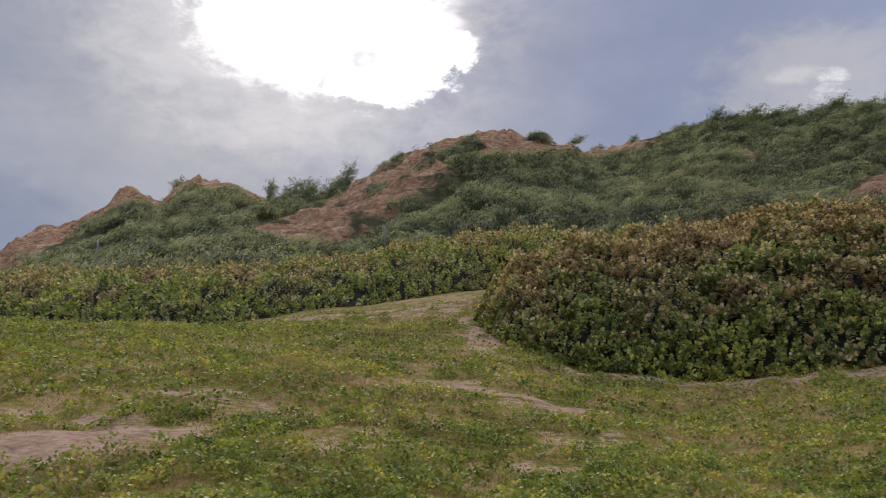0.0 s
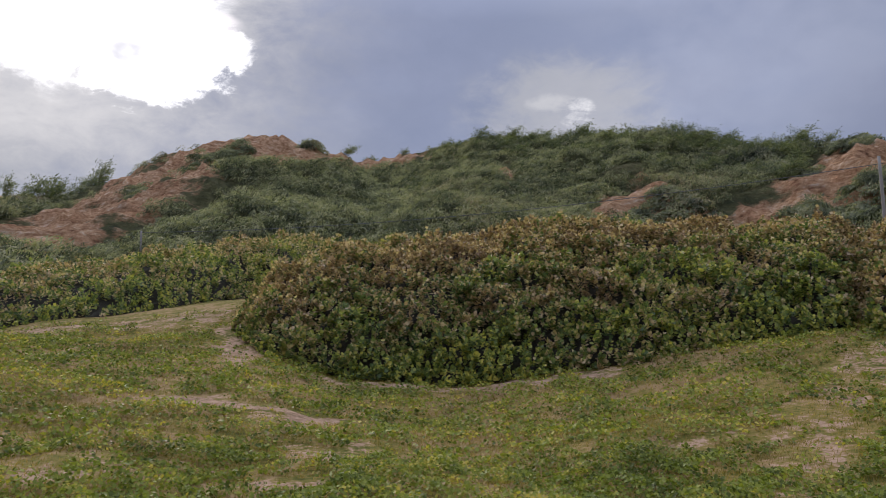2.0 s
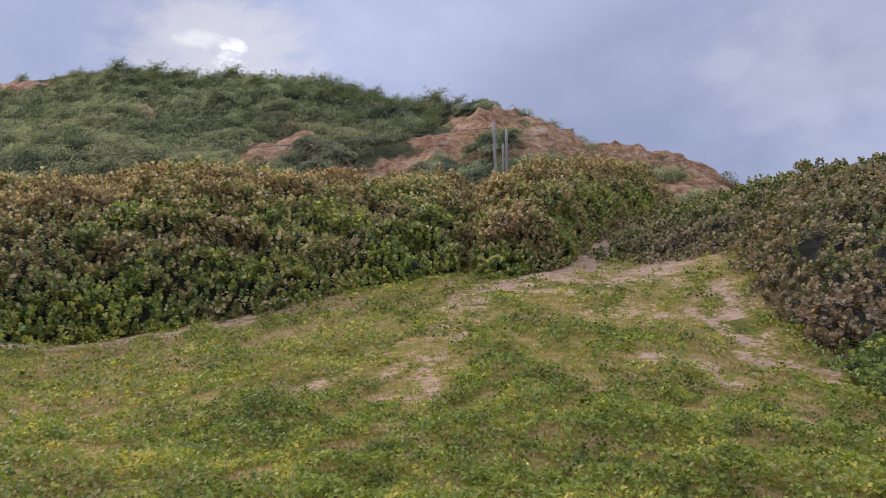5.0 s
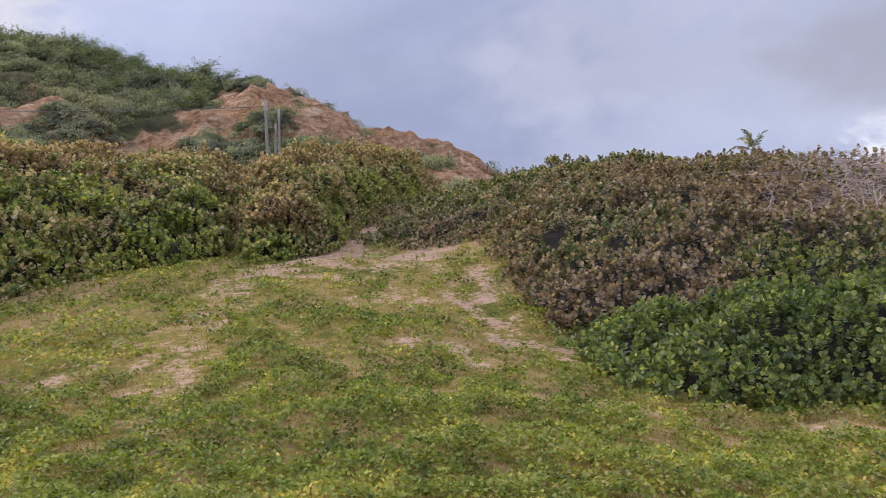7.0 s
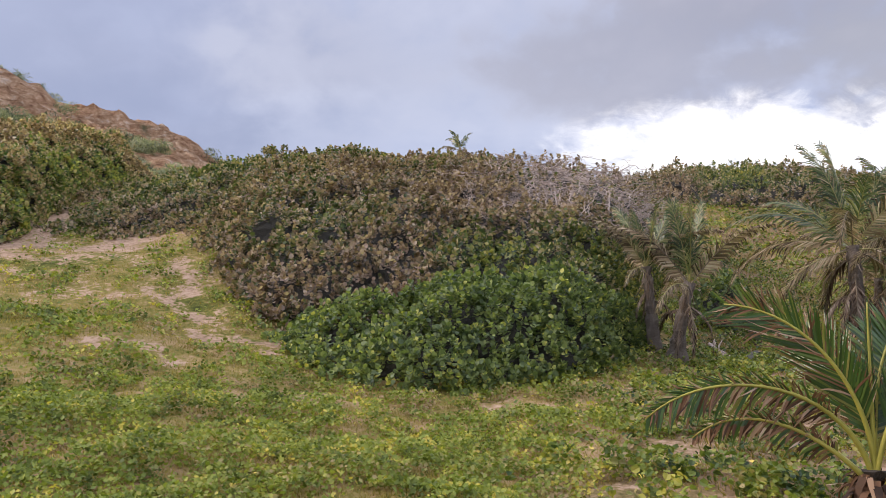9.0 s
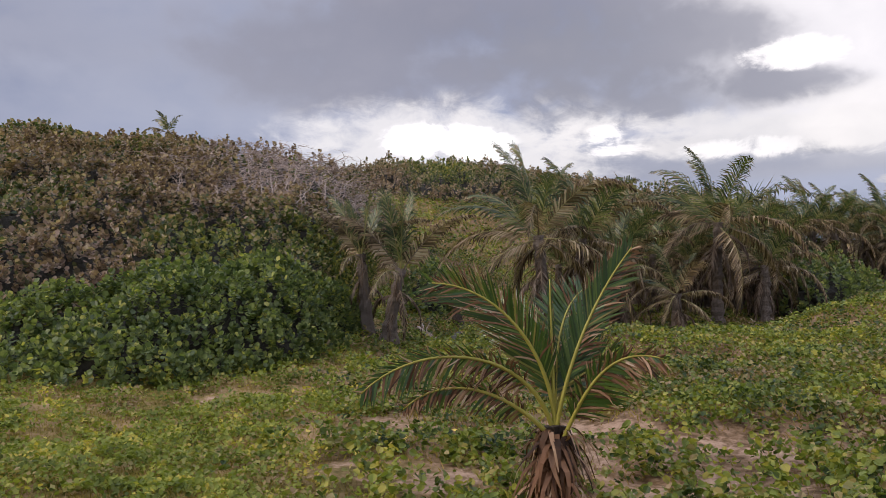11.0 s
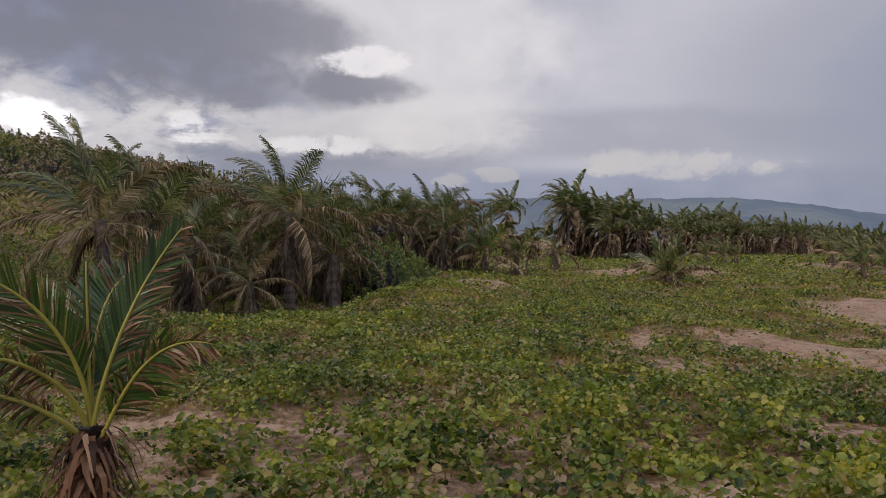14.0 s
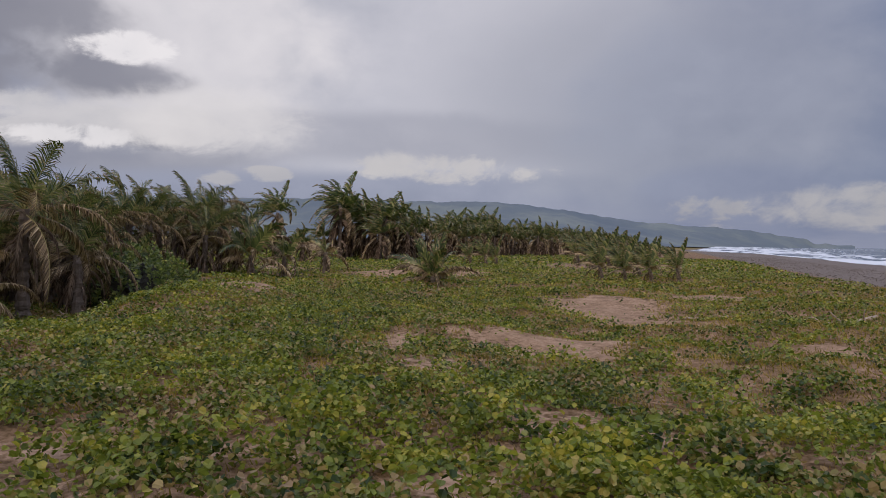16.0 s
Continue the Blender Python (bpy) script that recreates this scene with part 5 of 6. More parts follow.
UPRIGHT = ((0, -.16, 0), (.10, .30, .0), (.25, .68, .05), (.38, .93, .08), (.52, 1.13, .10))
LEANING = ((0, -.16, 0), (-.13, .43, -.05), (-.34, .70, -.10), (-.51, .83, -.12), (-.81, .90, -.15))
LOW_ARCH = ((0, -.16, 0), (-.36, .36, -.20), (-.70, .44, -.35), (-.97, .38, -.45), (-1.21, .22, -.50))
LOWEST = ((0, -.18, 0), (-.18, .02, -.10), (-.40, .16, -.15), (-.65, .21, -.20), (-.99, .07, -.25))
RIGHT_ARCH = ((.02, -.24, 0), (.18, .13, -.10), (.32, .34, -.15), (.47, .43, -.20), (.68, .43, -.25))
BACK_RIGHT = ((0, -.16, 0), (.15, .25, .20), (.38, .30, .45), (.52, .20, .60))
BACK_LEFT = ((0, -.16, 0), (-.12, .42, .25), (-.32, .62, .45), (-.62, .68, .60))
BACK_UP = ((0, -.16, 0), (.02, .40, .10), (.08, .66, .22), (.20, .82, .40))
SPEAR = ((0, -.16, 0), (-.01, .30, .0), (-.02, .60, .01), (-.03, .92, .03))
for k, (run, sides, words) in enumerate((
        (UPRIGHT, ((.29, 1.7, -.05, .02, .10), (.29, 1.5, .25, .45, .9)), "upright green leaf with a yellow rib and curled brown leaflets on one side"),
        (LEANING, ((.44, 1.2, .0, .20, .75), (.28, 1.4, -.15, .0, .75)), "leaning green leaf with silvery and brown-tipped leaflets"),
        (LOW_ARCH, ((.27, .75, .70, 1.1, .45), (.17, 1.2, .30, .95, .20)), "low arched leaf, shrivelled brown but for its yellow-green tip"),
        (LOWEST, ((.19, .8, .75, .85, .95), (.15, .9, .5, .8, .9)), "low brown shrivelled leaf with a yellow rib"),
        (RIGHT_ARCH, ((.17, 1.2, .15, .45, .90), (.31, .9, .35, .55, .95)), "arched leaf with drooping browning leaflets"),
        (BACK_RIGHT, ((.28, .9, .2, .05, .3), (.30, .9, .2, .05, .4)), "green palm leaf with a yellow rib"),
        (BACK_LEFT, ((.30, .9, .3, .15, .7), (.26, 1.0, .2, .15, .7)), "green palm leaf browning at its tip"),
        (BACK_UP, ((.30, .6, .1, .05, .3), (.30, .6, .2, .05, .3)), "green palm leaf with a yellow rib"),
        (SPEAR, ((.10, 4.0, 0, 0, 0), (.10, 4.0, 0, 0, 0)), "closed pale green spear leaf"))):
    rib, blade = shaped_frond(900 + k, run, sides)
    leaf = part("frond", rib, young, words)
    leaf.matrix_local = Matrix.Translation(Vector(ytop) + Vector((0, 0, 0.07)))
    part("blade", blade, leaf)
for k in range(9):
    a = k * 2.399
    rib, blade = dead_leaf(960 + k, (math.cos(a) * 0.6, math.sin(a) * 0.6, -0.6), 0.42, 2.0)
    leaf = part("dead_frond", rib, young, "withered grey-brown leaf")
    leaf.matrix_local = Matrix.Translation(Vector(ytop) + Vector((0, 0, -0.18 - 0.035 * (k % 5))))
    part("blade", blade, leaf)

# ---- scrub and wind-bent trees on the ridge ----
SLIVER = (np.array([(-0.5, -0.13, 0), (-0.45, 0.13, 0), (0.55, 0.0, 0.05)]), [(0, 1, 2)])


def scrub(label, a0, a1, count, size, seed):
    """Low scrub over a stretch of the ridge: many tufts of leaves, swept by the wind."""
    rng = np.random.default_rng(seed)
    a = rng.uniform(a0, a1, count * 3)
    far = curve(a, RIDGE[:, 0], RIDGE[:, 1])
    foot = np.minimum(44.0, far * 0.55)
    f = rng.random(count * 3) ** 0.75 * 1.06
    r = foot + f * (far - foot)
    x, y = plan(a, r)
    ok = rocky(x, y) + 0.45 * bumps(x, y, 9, 80) * 0.6 + rng.normal(size=len(x)) * 0.05 < np.where(a < -8, 0.16, np.where(a < 16, 0.24, 0.42))
    x, y, f = x[ok][:count], y[ok][:count], f[ok][:count]
    n = len(x)
    z = land(x, y)
    big = size * (0.55 + 0.9 * rng.random(n)) * np.where(f > 0.95, 0.7, 1.0)
    per = 48
    th = rng.uniform(0, 6.283, (n, per))
    h = rng.random((n, per)) ** 0.6
    rad = np.sqrt(1 - (h * 0.96) ** 2) * (0.75 + 0.35 * rng.random((n, per)))
    px_ = x[:, None] + big[:, None] * rad * np.cos(th) * 0.95 + big[:, None] * h * 0.45
    py_ = y[:, None] + big[:, None] * rad * np.sin(th) * 0.95 + big[:, None] * h * 0.15
    pz_ = z[:, None] + big[:, None] * h * 1.25
    out = np.stack([rad * np.cos(th), rad * np.sin(th), h + 0.25], -1) + rng.normal(size=(n, per, 3)) * 0.5
    pts = np.stack([px_, py_, pz_], -1).reshape(-1, 3)
    sizes = np.repeat(size * (0.6 + 0.5 * big / size), per) * 0.34 * (0.6 + 0.7 * rng.random(n * per))
    cx, cy = plan((a0 + a1) / 2, 80)
    root = thing("hillside_scrub", cx, cy, float(land(cx, cy)), label, "scrub")
    shift = np.array([cx, cy, float(land(cx, cy))])
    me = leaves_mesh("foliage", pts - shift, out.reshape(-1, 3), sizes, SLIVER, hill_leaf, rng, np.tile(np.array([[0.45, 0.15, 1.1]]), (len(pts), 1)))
    # random tone per bush; shading painted in from dark foot to pale top
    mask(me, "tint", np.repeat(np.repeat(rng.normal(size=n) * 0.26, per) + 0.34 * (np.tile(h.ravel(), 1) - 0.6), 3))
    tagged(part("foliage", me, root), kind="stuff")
    tagged(root, kind="stuff")


scrub("dark low scrub covering the rocky western spur", -32, -8, 4600, 1.1, 81)
scrub("grey-green wind-swept scrub below the bare peak", -8, 16, 5000, .8, 82)
scrub("dense grey-green scrub over the long slope", 16, 34, 6000, 0.66, 83)
scrub("patchy scrub between eroded banks of red earth", 34, 70, 3200, 0.6, 84)


def cushion(label, az, f, wide, deep, size, seed):
    """A low wind-clipped shrub mat clinging to the bare slope: angle, share of the way up, half widths of both, tuft size."""
    rng = np.random.default_rng(seed)
    n = int(26 + 60 * wide * deep * 10)
    q = rng.normal(size=(n, 2)) * 0.48
    q = q[(q ** 2).sum(-1) < 1.1]
    a, ff = az + q[:, 0] * wide, f + q[:, 1] * deep + q[:, 0] * deep * 0.25
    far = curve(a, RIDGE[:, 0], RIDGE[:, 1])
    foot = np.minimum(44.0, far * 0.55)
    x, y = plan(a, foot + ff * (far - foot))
    n, per = len(x), 90
    z = land(x, y)
    th, h = rng.uniform(0, 6.283, (n, per)), rng.random((n, per)) ** 0.6
    rad = np.sqrt(1 - (h * 0.95) ** 2) * (0.8 + 0.3 * rng.random((n, per)))
    big = size * rng.uniform(0.7, 1.3, n)[:, None]
    pts = np.stack([x[:, None] + big * (rad * np.cos(th) + 0.3 * h), y[:, None] + big * (rad * np.sin(th) + 0.1 * h), z[:, None] + big * h * 0.7], -1).reshape(-1, 3)
    out = (np.stack([rad * np.cos(th), rad * np.sin(th), h + 0.3], -1) + rng.normal(size=(n, per, 3)) * 0.4).reshape(-1, 3)
    at = np.array([x.mean(), y.mean(), float(land(x.mean(), y.mean()))])
    root = thing("hillside_shrub", *at, label, "shrub", "shrub mats on the bare slope")
    tagged(part("foliage", leaves_mesh("foliage", pts - at, out, size * 0.42 * (0.6 + 0.8 * rng.random(len(pts))), SLIVER, hill_leaf, rng, np.tile(np.array([[0.75, 0.3, 0.75]]), (len(pts), 1))), root), kind="stuff")


for k, (az, f, wide, deep, size) in enumerate(((47.0, .97, 1.5, .05, .75), (42.9, .82, 2.2, .05, .8), (40.9, .90, 2.6, .05, .9), (35.6, .42, 2.4, .07, .8), (48.0, .60, 2.0, .07, .7), (45.4, .46, 3.2, .07, .8),
                                               (50.8, .48, 1.6, .06, .6), (37.9, .80, 1.6, .05, .7), (1.5, .80, 2.0, .06, 0.9), (3.2, .84, 1.4, .04, 0.9), (-3.6, .72, .9, .05, 1.0), (8.6, .96, 1.0, .03, 1.0), (33.0, .30, 2.2, .08, .8))):
    cushion("low wind-clipped shrub mat clinging to the bare earth slope", az, f, wide, deep, size, 500 + k)


def bent_tree(seed, height, label, feathery=True):
    """A small wind-bent tree: a leaning stem with limbs and a ragged crown streaming downwind."""
    rng = np.random.default_rng(seed)
    root = thing("wind_bent_tree", 0, 0, 0, label, "tree", "trees on the ridge")
    bits, tufts = [], []
    pts, p, w = [np.array([0, 0, -0.2])], np.array([0, 0, -0.2]), np.array([0.15, 0.05, 1.0])
    for k in range(7):
        w = unit(w + np.array([0.10, 0.03, 0.0]) + rng.normal(size=3) * 0.10)
        p = p + w * height / 7
        pts.append(p)
    bits.append(tube(pts, np.linspace(height * 0.022, height * 0.006, 8), 5))
    for k in range(1, 8):
        for _ in range(4):
            d = unit(np.array([0.40, 0.15, 0.45]) + rng.normal(size=3) * 0.75)
            q = [pts[k]]
            for _ in range(3):
                d = unit(d + np.array([0.12, 0.05, 0.05]))
                q.append(q[-1] + d * height * 0.12 * rng.uniform(0.7, 1.3))
            bits.append(tube(q, np.linspace(height * 0.008, height * 0.003, 4), 3))
            for one in q[1:]:
                tufts += [(one + rng.normal(size=3) * height * 0.075, d) for _ in range(13)]
    v, f = joined(bits)
    part("trunk", raw_mesh("trunk", v, f, dark_wood), root)
    at, way = np.array([t[0] for t in tufts]), np.array([t[1] for t in tufts])
    hang = unit(way + np.array([0.6, 0.2, 0.3]) + rng.normal(size=at.shape) * 0.4)
    n = len(at)
    a = hang * (height * 0.10) * rng.uniform(0.6, 1.3, (n, 1))
    b = unit(np.cross(hang, rng.normal(size=(n, 3)))) * height * 0.016
    vv = np.stack([at - b, at + b, at + a], 1).reshape(-1, 3)
    tagged(part("crown", raw_mesh("crown", vv, np.arange(3 * n).reshape(-1, 3), far_leaf), root), kind="stuff")
    return root


kinds = [bent_tree(91 + k, 1.0, "wind-bent feathery tree on the ridge crest") for k in range(3)]
rng_t = random.Random(3)
# angle, share up the slope, height
TREES = [(-18.3, 1.0, 4.2), (-11.6, 1.0, 4.0), (-10.6, 1.0, 5.2), (-9.6, 1.0, 5.5), (-8.7, 1.0, 4.4), (-7.8, 1.0, 4.0), (-6.9, 1.0, 4.0), (-6.0, 1.0, 4.2), (10.9, 1.0, 1.8), (12.3, 1.0, 1.9), (15.3, 1.0, 1.4)]
TREES += [(17.6 + 0.42 * k, 0.93 + 0.08 * rng_t.random(), rng_t.uniform(1.2, 2.3)) for k in range(62)] + [(18 + 26 * rng_t.random(), 0.86 + 0.14 * rng_t.random(), rng_t.uniform(1.2, 2.2)) for k in range(70)]
TREES += [(22 + 22 * rng_t.random(), 0.7 + 0.25 * rng_t.random(), rng_t.uniform(1.3, 2.2)) for k in range(40)]
TREES += [(40.5 + 0.4 * k, 1.0, rng_t.uniform(1.7, 2.5)) for k in range(10)] + [(45.2, 1.0, 1.6), (52.2, 1.0, 1.2), (54.0, 1.0, .8), (57, 1.0, .7)]
first = set(kinds)
for k, (a, f, h) in enumerate(TREES):
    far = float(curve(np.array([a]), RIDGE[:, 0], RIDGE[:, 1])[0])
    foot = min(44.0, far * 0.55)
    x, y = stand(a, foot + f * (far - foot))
    m = pose(x, y, float(land(x, y)) - 0.1, 0, 0, rng_t.uniform(-35, 35))
    src = kinds[k % 3]
    if src in first:
        first.discard(src)
        src.matrix_world = m
        src.scale = (h * (1.5 if h < 3 else 0.9), h * (1.5 if h < 3 else 0.9), 0.85 * h)
    else:
        ob = copy_thing(src, m)
        ob.scale = (h * (1.5 if h < 3 else 0.9), h * (1.5 if h < 3 else 0.9), 0.85 * h)

# ---- weathered poles ----


WEST = (0.70, -1.0)


def pole(label, az, r, el_top, thick, lean):
    x, y = stand(az, r, WEST)
    z0, z1 = float(land(x, y)) - 0.4, float(rise(el_top, r))
    ob = thing("wooden_pole", x, y, z0, label, "pole", "weathered poles")
    h = z1 - z0
    f = np.linspace(0, 1, 9)
    v, q = tube(np.stack([lean * f, 0.02 * np.sin(f * 5), h * f], -1), thick * (1 - 0.25 * f), 8)
    part("shaft", raw_mesh("shaft", v, q, pole_wood, True), ob)
    return ob


pole("bleached leaning wooden pole standing behind the thicket", 47.75, 44, 12.0, 0.10, -0.35)
pole("bleached wooden pole paired with another behind the thicket", 48.45, 44, 11.4, 0.09, -0.05)
pole("bleached wooden pole paired with another behind the thicket", 48.15, 45, 10.4, 0.07, 0.05)
pole("single grey pole rising over the far hedge", -3.25, 58, 7.3, 0.085, -0.05)
pole("short grey pole rising over the far hedge", -22.9, 60, 5.2, 0.085, 0.0)

# a slack cable from the paired poles to the far one
c0, c1 = Vector((*stand(47.75, 44, WEST), float(rise(11.6, 44)))), Vector((*stand(-3.25, 58, WEST), float(rise(7.2, 58))))
cf = np.linspace(0, 1, 40)
cpts = np.stack([c0[k] + (c1[k] - c0[k]) * cf for k in range(3)], -1)
cpts[:, 2] -= 3.2 * cf * (1 - cf)
cv, cq = tube(cpts, np.full(40, 0.018), 5)
cable_mat = plain("cable_grey", (0.10, 0.10, 0.10), (0.16, 0.16, 0.16), 3, 0.6, 0.0)
tagged(mesh_object("cable", cv, cq, cable_mat, True), "thin slack overhead cable strung between the weathered poles", "cable")

# ---- ground cover ----


def cover(name, label, category, rings, shape, mat, seed, a0=-34, a1=183, lift=0.05, flat=0.6, weight=None):
    """Loose plants over the turf in rings of distance: inner, outer, plants to the square metre, leaf size."""
    rng = np.random.default_rng(seed)
    P_, N_, S_ = [], [], []
    for r0, r1, dens, size in rings:
        n = int(0.5 * np.radians(a1 - a0) * (r1 * r1 - r0 * r0) * dens)
        r, a = np.sqrt(rng.uniform(r0 * r0, r1 * r1, n)), rng.uniform(a0, a1, n)
        x, y = plan(a, r)
        bareness = sandy(x, y) + 0.30 * bumps(x, y, 1.7, seed) + 0.30 * bumps(x, y, 0.75, seed + 1) + 0.06
        ok = bareness + rng.normal(size=n) * (0.07 + 0.22 * sandy(x, y)) < weight(a + 4 * bumps(x, y, 5, 61), r)
        w, s = coast(x, y)
        ok &= w < shore(s) - 0.2 + 0.6 * bumps(x, y, 2.0, 90)
        x, y = x[ok], y[ok]
        m = len(x)
        P_.append(np.stack([x, y, land(x, y) + 0.075 * np.maximum(0, bumps(x, y, 0.55, seed + 3)) * (r1 < 20) + lift * rng.random(m) * (0.5 + 1.8 * smooth01(0.5 + 0.6 * bumps(x, y, 1.5, seed + 2))) + 0.01], -1))
        N_.append(np.stack([rng.normal(size=m) * flat, rng.normal(size=m) * flat - 0.1, np.ones(m)], -1))
        S_.append(size * (0.6 + 0.7 * rng.random(m)))
    ob = mesh_object(name, [], [], mat)
    ob.data = leaves_mesh(name, np.concatenate(P_), np.concatenate(N_), np.concatenate(S_), shape, mat, rng)
    return tagged(ob, label, category, kind="stuff")


creeping = lambda a, r: np.where(r < 9, 0.25, np.where(r < 14, 0.27, 0.42)) - 0.9 * (1 - smooth01((a - 78) / 28)) - 0.34 * smooth01((a - 154) / 12) * smooth01((r - 8) / 5)
cover("beach_creeper", "dense creeping vine leaves over dune sand", "creeper", ((2.2, 7, 1500, .055),), BROAD_LEAF, creeper_leaf, 101, 68, 183, 0.15, 0.85, weight=creeping)
cover("beach_creeper", "creeping vines over the farther dunes", "creeper", ((7, 11, 1150, .054), (11, 16, 720, .06), (16, 28, 420, .066), (28, 62, 90, .11), (62, 130, 9, .30)), QUAD_LEAF, creeper_leaf, 101, 68, 183, 0.10, 0.85, weight=creeping)
cover("meadow_creeper", "thin creeping vine leaves scattered through short turf", "creeper", ((2.2, 7, 1900, .040), (7, 11, 1300, .044), (11, 26, 330, .064)), QUAD_LEAF, meadow_leaf, 103, -34, 116, 0.08, 0.85, weight=lambda a, r: np.where(r < 9, 0.34, 0.20) - 0.8 * smooth01((a - 84) / 30))


# the turf underfoot and behind the walker
cover("meadow_creeper", "thin creeping vine leaves in the turf underfoot", "creeper", ((0.3, 2.2, 700, .045),), QUAD_LEAF, meadow_leaf, 104, -180, 180, 0.05, 0.85, weight=lambda a, r: 0.25)
cover("meadow_creeper", "thin creeping vine leaves over the seaward turf", "creeper", ((2.2, 12, 300, .06),), QUAD_LEAF, meadow_leaf, 105, 183, 326, 0.05, 0.85, weight=lambda a, r: 0.25)


def turf(name, label, rings, seed, a0, a1):
    """Short upright grass blades."""
    rng = np.random.default_rng(seed)
    V_, k, F_ = [], 0, []
    for r0, r1, dens, size in rings:
        n = int(0.5 * np.radians(a1 - a0) * (r1 * r1 - r0 * r0) * dens)
        r, a = np.sqrt(rng.uniform(r0 * r0, r1 * r1, n)), rng.uniform(a0, a1, n)
        x, y = plan(a, r)
        ok = sandy(x, y) + 0.3 * bumps(x, y, 2.1, seed) * 0.8 + rng.normal(size=n) * 0.12 < 0.40 - (0.9 * smooth01((a - 84) / 30) if a0 < 0 else 0)
        x, y = x[ok], y[ok]
        n = len(x)
        p = np.stack([x, y, land(x, y)], -1)
        d = unit(np.stack([rng.normal(size=n) * 0.5 + 0.25, rng.normal(size=n) * 0.5 + 0.1, np.ones(n)], -1)) * (size * rng.uniform(0.5, 1.4, n))[:, None]
        b = unit(np.cross(d, rng.normal(size=(n, 3)))) * size * 0.075
        V_.append(np.stack([p - b, p + b, p + d], 1).reshape(-1, 3))
        F_.append(np.arange(3 * n).reshape(-1, 3) + k)
        k += 3 * n
    ob = mesh_object(name, np.concatenate(V_), np.concatenate(F_), grass_blade)
    return tagged(ob, label, "grass", kind="stuff")


turf("dune_grass", "short yellow-green grass between the vines", ((2.4, 8, 1200, .05), (8, 14, 640, .055), (14, 26, 210, .075)), 111, -34, 116)
turf("dune_grass", "thin dry grass on the open dune", ((2.4, 8, 110, .08), (8, 20, 240, .10), (20, 45, 80, .15)), 112, 100, 183)


# ---- small things lying about ----


def driftwood(label, az, r, length, thick, turn, seed):
    """A grey crooked branch lying on the ground with a few stubs."""
    rng = np.random.default_rng(seed)
    x, y = stand(az, r)
    ob = thing("driftwood_branch", x, y, float(land(x, y)), label, "driftwood")
    f = np.linspace(-0.5, 0.5, 9)
    px, py = f * length * math.cos(turn), f * length * math.sin(turn)
    pts = np.stack([px + 0.06 * np.sin(f * 9), py + 0.05 * np.cos(f * 7), land(x + px, y + py) - float(land(x, y)) + thick * 0.7 + 0.10 * np.clip(f, 0, 1)], -1)
    v, q = tube(pts, thick * (1 - 0.55 * np.abs(f)), 8)
    stem = part("limb", raw_mesh("limb", v, q, twig, True), ob)
    for k in (2, 4, 6, 7):
        d = unit(np.array([math.cos(turn + rng.uniform(-1, 1)), math.sin(turn + rng.uniform(-1, 1)), rng.uniform(0.3, 1.0)]))
        v, q = tube([pts[k], pts[k] + d * length * 0.12, pts[k] + d * length * 0.22 + rng.normal(size=3) * 0.04], [thick * 0.45, thick * 0.3, thick * 0.12], 5)
        part("side_twig", raw_mesh("side_twig", v, q, twig, True), stem)


driftwood("grey driftwood branch lying on the dune turf", 178.2, 22, 1.9, 0.07, 0.6, 201)
driftwood("crooked driftwood branch lying near a sandy patch", 169.5, 20.5, 1.4, 0.045, 2.6, 202)
driftwood("bleached fallen branch in front of the palms", 126.4, 21.2, 1.6, 0.05, 0.9, 203)
driftwood("fallen grey limb on the slope behind the twin palms", 101.2, 16.6, 1.5, 0.05, 0.2, 204)


def cut_log(label, az, r):
    """A short dark log with a pale sawn end."""
    x, y = stand(az, r, TWIN)
    ob = thing("cut_log", x, y, float(land(x, y)), label, "log")
    f = np.linspace(0, 1, 6)
    v, q = tube(np.stack([0.55 * f - 0.3, -0.25 * f, 0.13 + 0.0 * f], -1), 0.13 + 0.012 * np.sin(f * 17), 12)
    part("bark_shell", raw_mesh("bark_shell", v, q, dark_wood, True), ob)
    v, q = tube([(-0.325, 0.012, 0.13), (-0.31, 0.004, 0.13)], [0.115, 0.12], 12)
    part("sawn_end", raw_mesh("sawn_end", v, q, pole_wood), ob, "pale sawn wood face")


cut_log("short dark log with a pale sawn end on the turf", 103.2, 15.6)


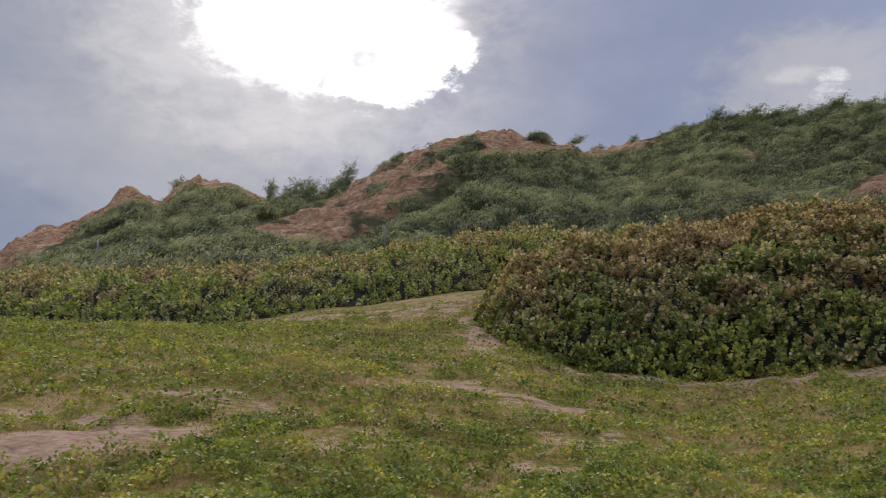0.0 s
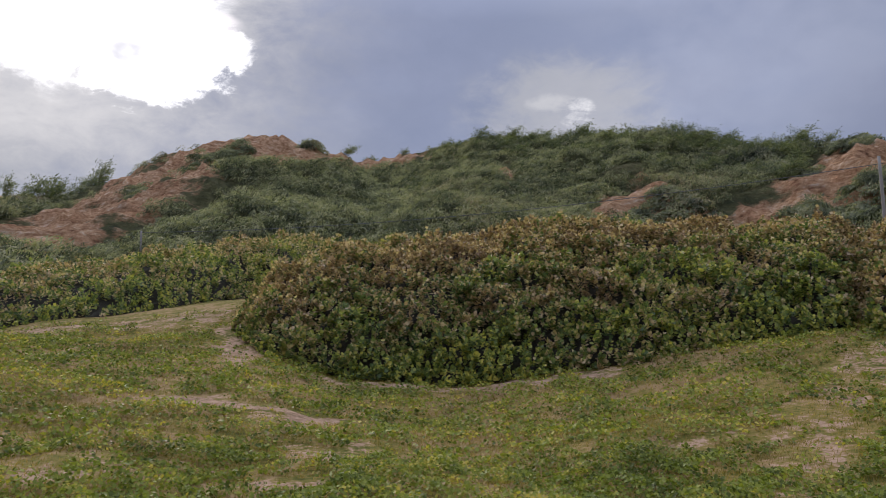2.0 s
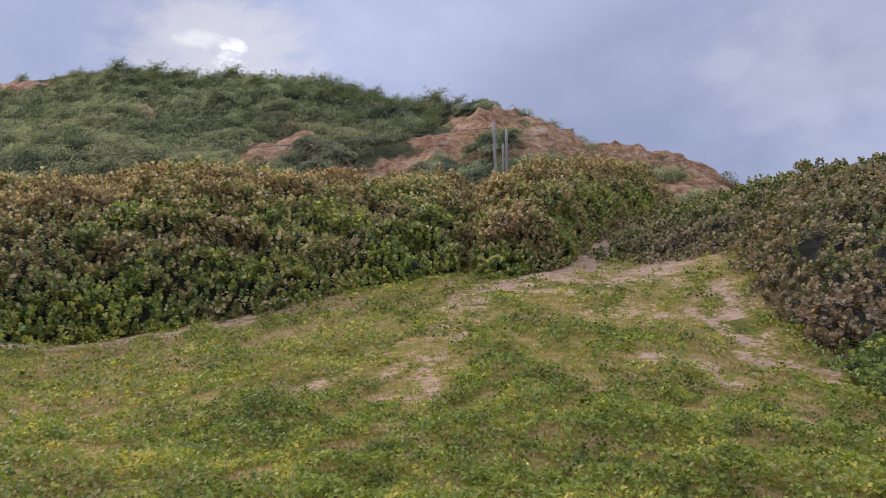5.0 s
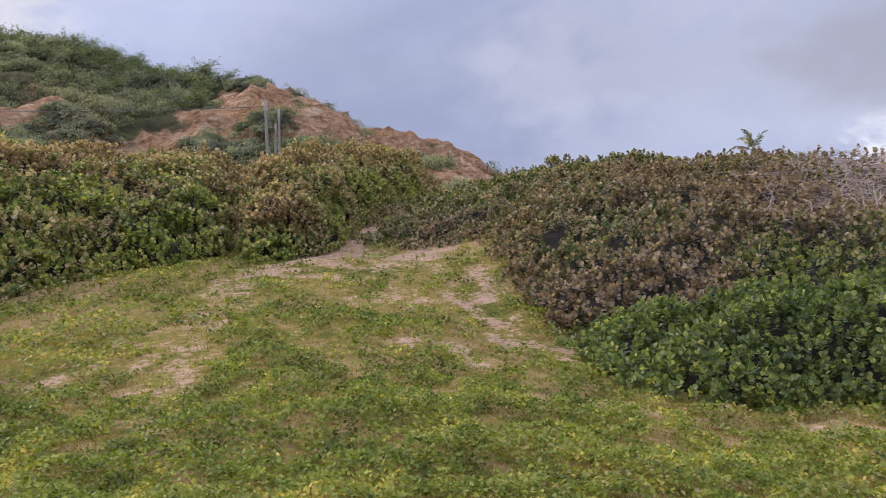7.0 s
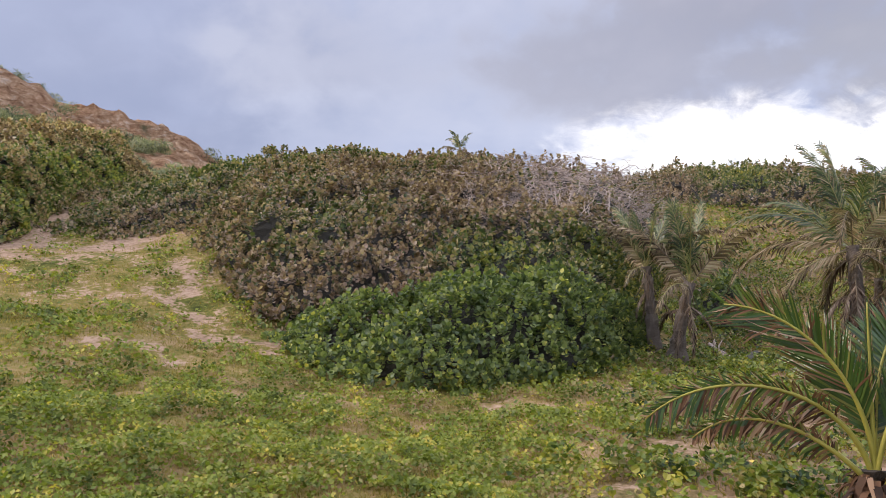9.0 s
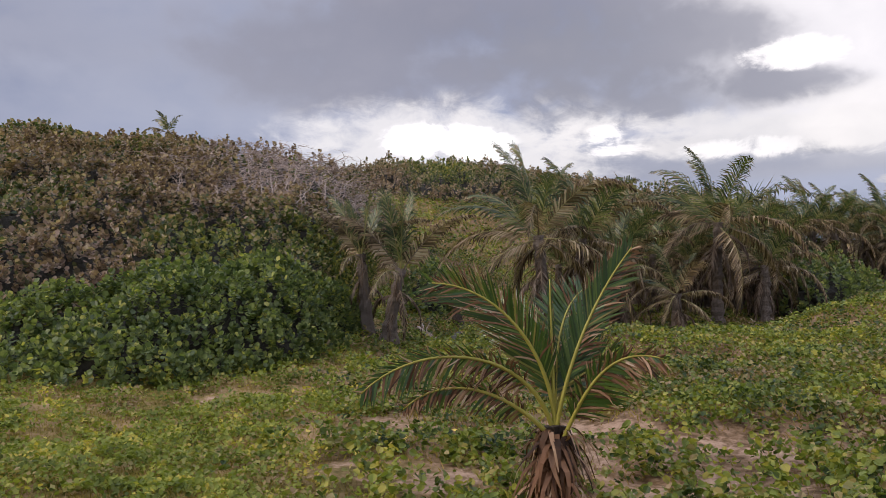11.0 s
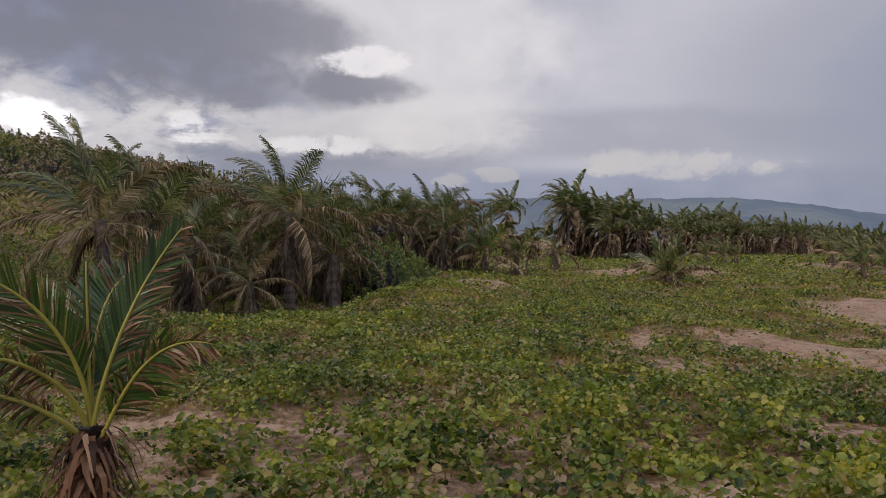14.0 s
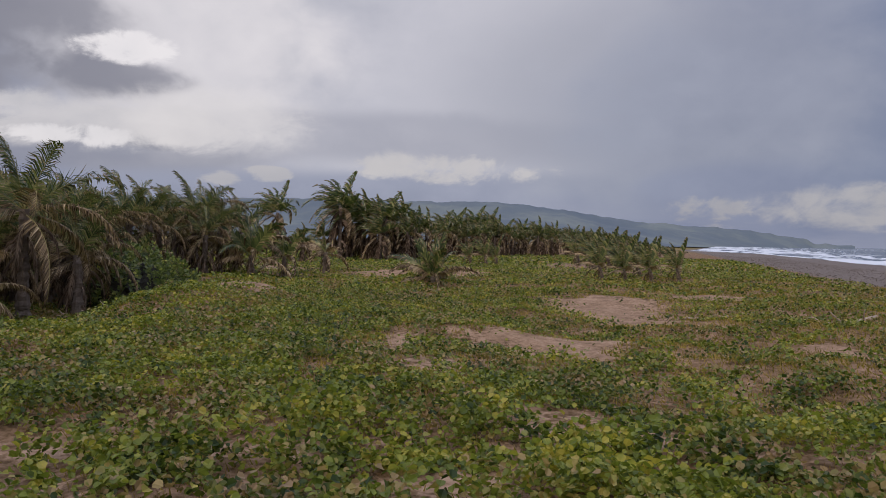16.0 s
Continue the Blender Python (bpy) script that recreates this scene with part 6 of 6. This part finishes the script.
def stump(label, az, r, height):
    x, y = stand(az, r, TWIN)
    ob = thing("palm_stump", x, y, float(land(x, y)), label, "stump")
    f = np.linspace(0, 1, 8)
    v, q = tube(np.stack([0.10 * f, 0.05 * f, height * f - 0.05], -1), 0.13 - 0.04 * f + 0.02 * np.sin(f * 31), 10)
    v = v + np.random.default_rng(9).normal(size=v.shape) * 0.014
    part("stem", raw_mesh("stem", v, q, fibre), ob)


stump("broken grey palm stump on the grassy slope", 103.8, 18.2, 0.75)

# litter along the beach
rng_b = np.random.default_rng(301)
drift_grey = plain("beach_litter_grey", (0.10, 0.075, 0.06), (0.24, 0.19, 0.155), 3.0, 0.9, 0.3)
nb = 9000
bs = rng_b.uniform(15, 190, nb)
bw = shore(bs) + 0.5 + 14 * rng_b.random(nb)
bx, by = HUB[0] + bs * along[0] + bw * along[1], HUB[1] + bs * along[1] - bw * along[0]
bz = land(bx, by)
litter = mesh_object("beach_litter", [], [], twig)
litter.data = leaves_mesh("beach_litter", np.stack([bx, by, bz + 0.05], -1), rng_b.normal(size=(nb, 3)) * 0.7 + np.array([0, 0, 1.0]), 0.10 + 0.24 * rng_b.random(nb) ** 3, SLIVER, drift_grey, rng_b)
tagged(litter, "dark seaweed and plant litter strewn along the upper beach", "beach litter", kind="stuff")

# a few yellowed leaves on the turf
leaf_y = plain("yellow_fallen_leaf", (0.50, 0.34, 0.04), (0.62, 0.44, 0.07), 8, 0.6, 0.1)
fallen = raw_mesh("fallen_leaf", np.array([(-0.036, 0, 0), (-0.012, -0.024, 0.008), (0.024, -0.018, 0.008), (0.04, 0, 0.0), (0.024, 0.018, 0.01), (-0.012, 0.024, 0.008)]), [(0, 1, 2, 3), (0, 3, 4, 5)], leaf_y)
for k in range(14):
    x, y = stand(rng_t.uniform(40, 110), rng_t.uniform(4.2, 8.5))
    ob = new("fallen_leaf", fallen)
    ob.matrix_world = pose(x, y, float(land(x, y)) + 0.065, rng_t.uniform(-25, 25), rng_t.uniform(-25, 25), rng_t.uniform(0, 360))
    tagged(ob, "bright yellow fallen leaf lying on the turf", "leaf", "yellow fallen leaves")
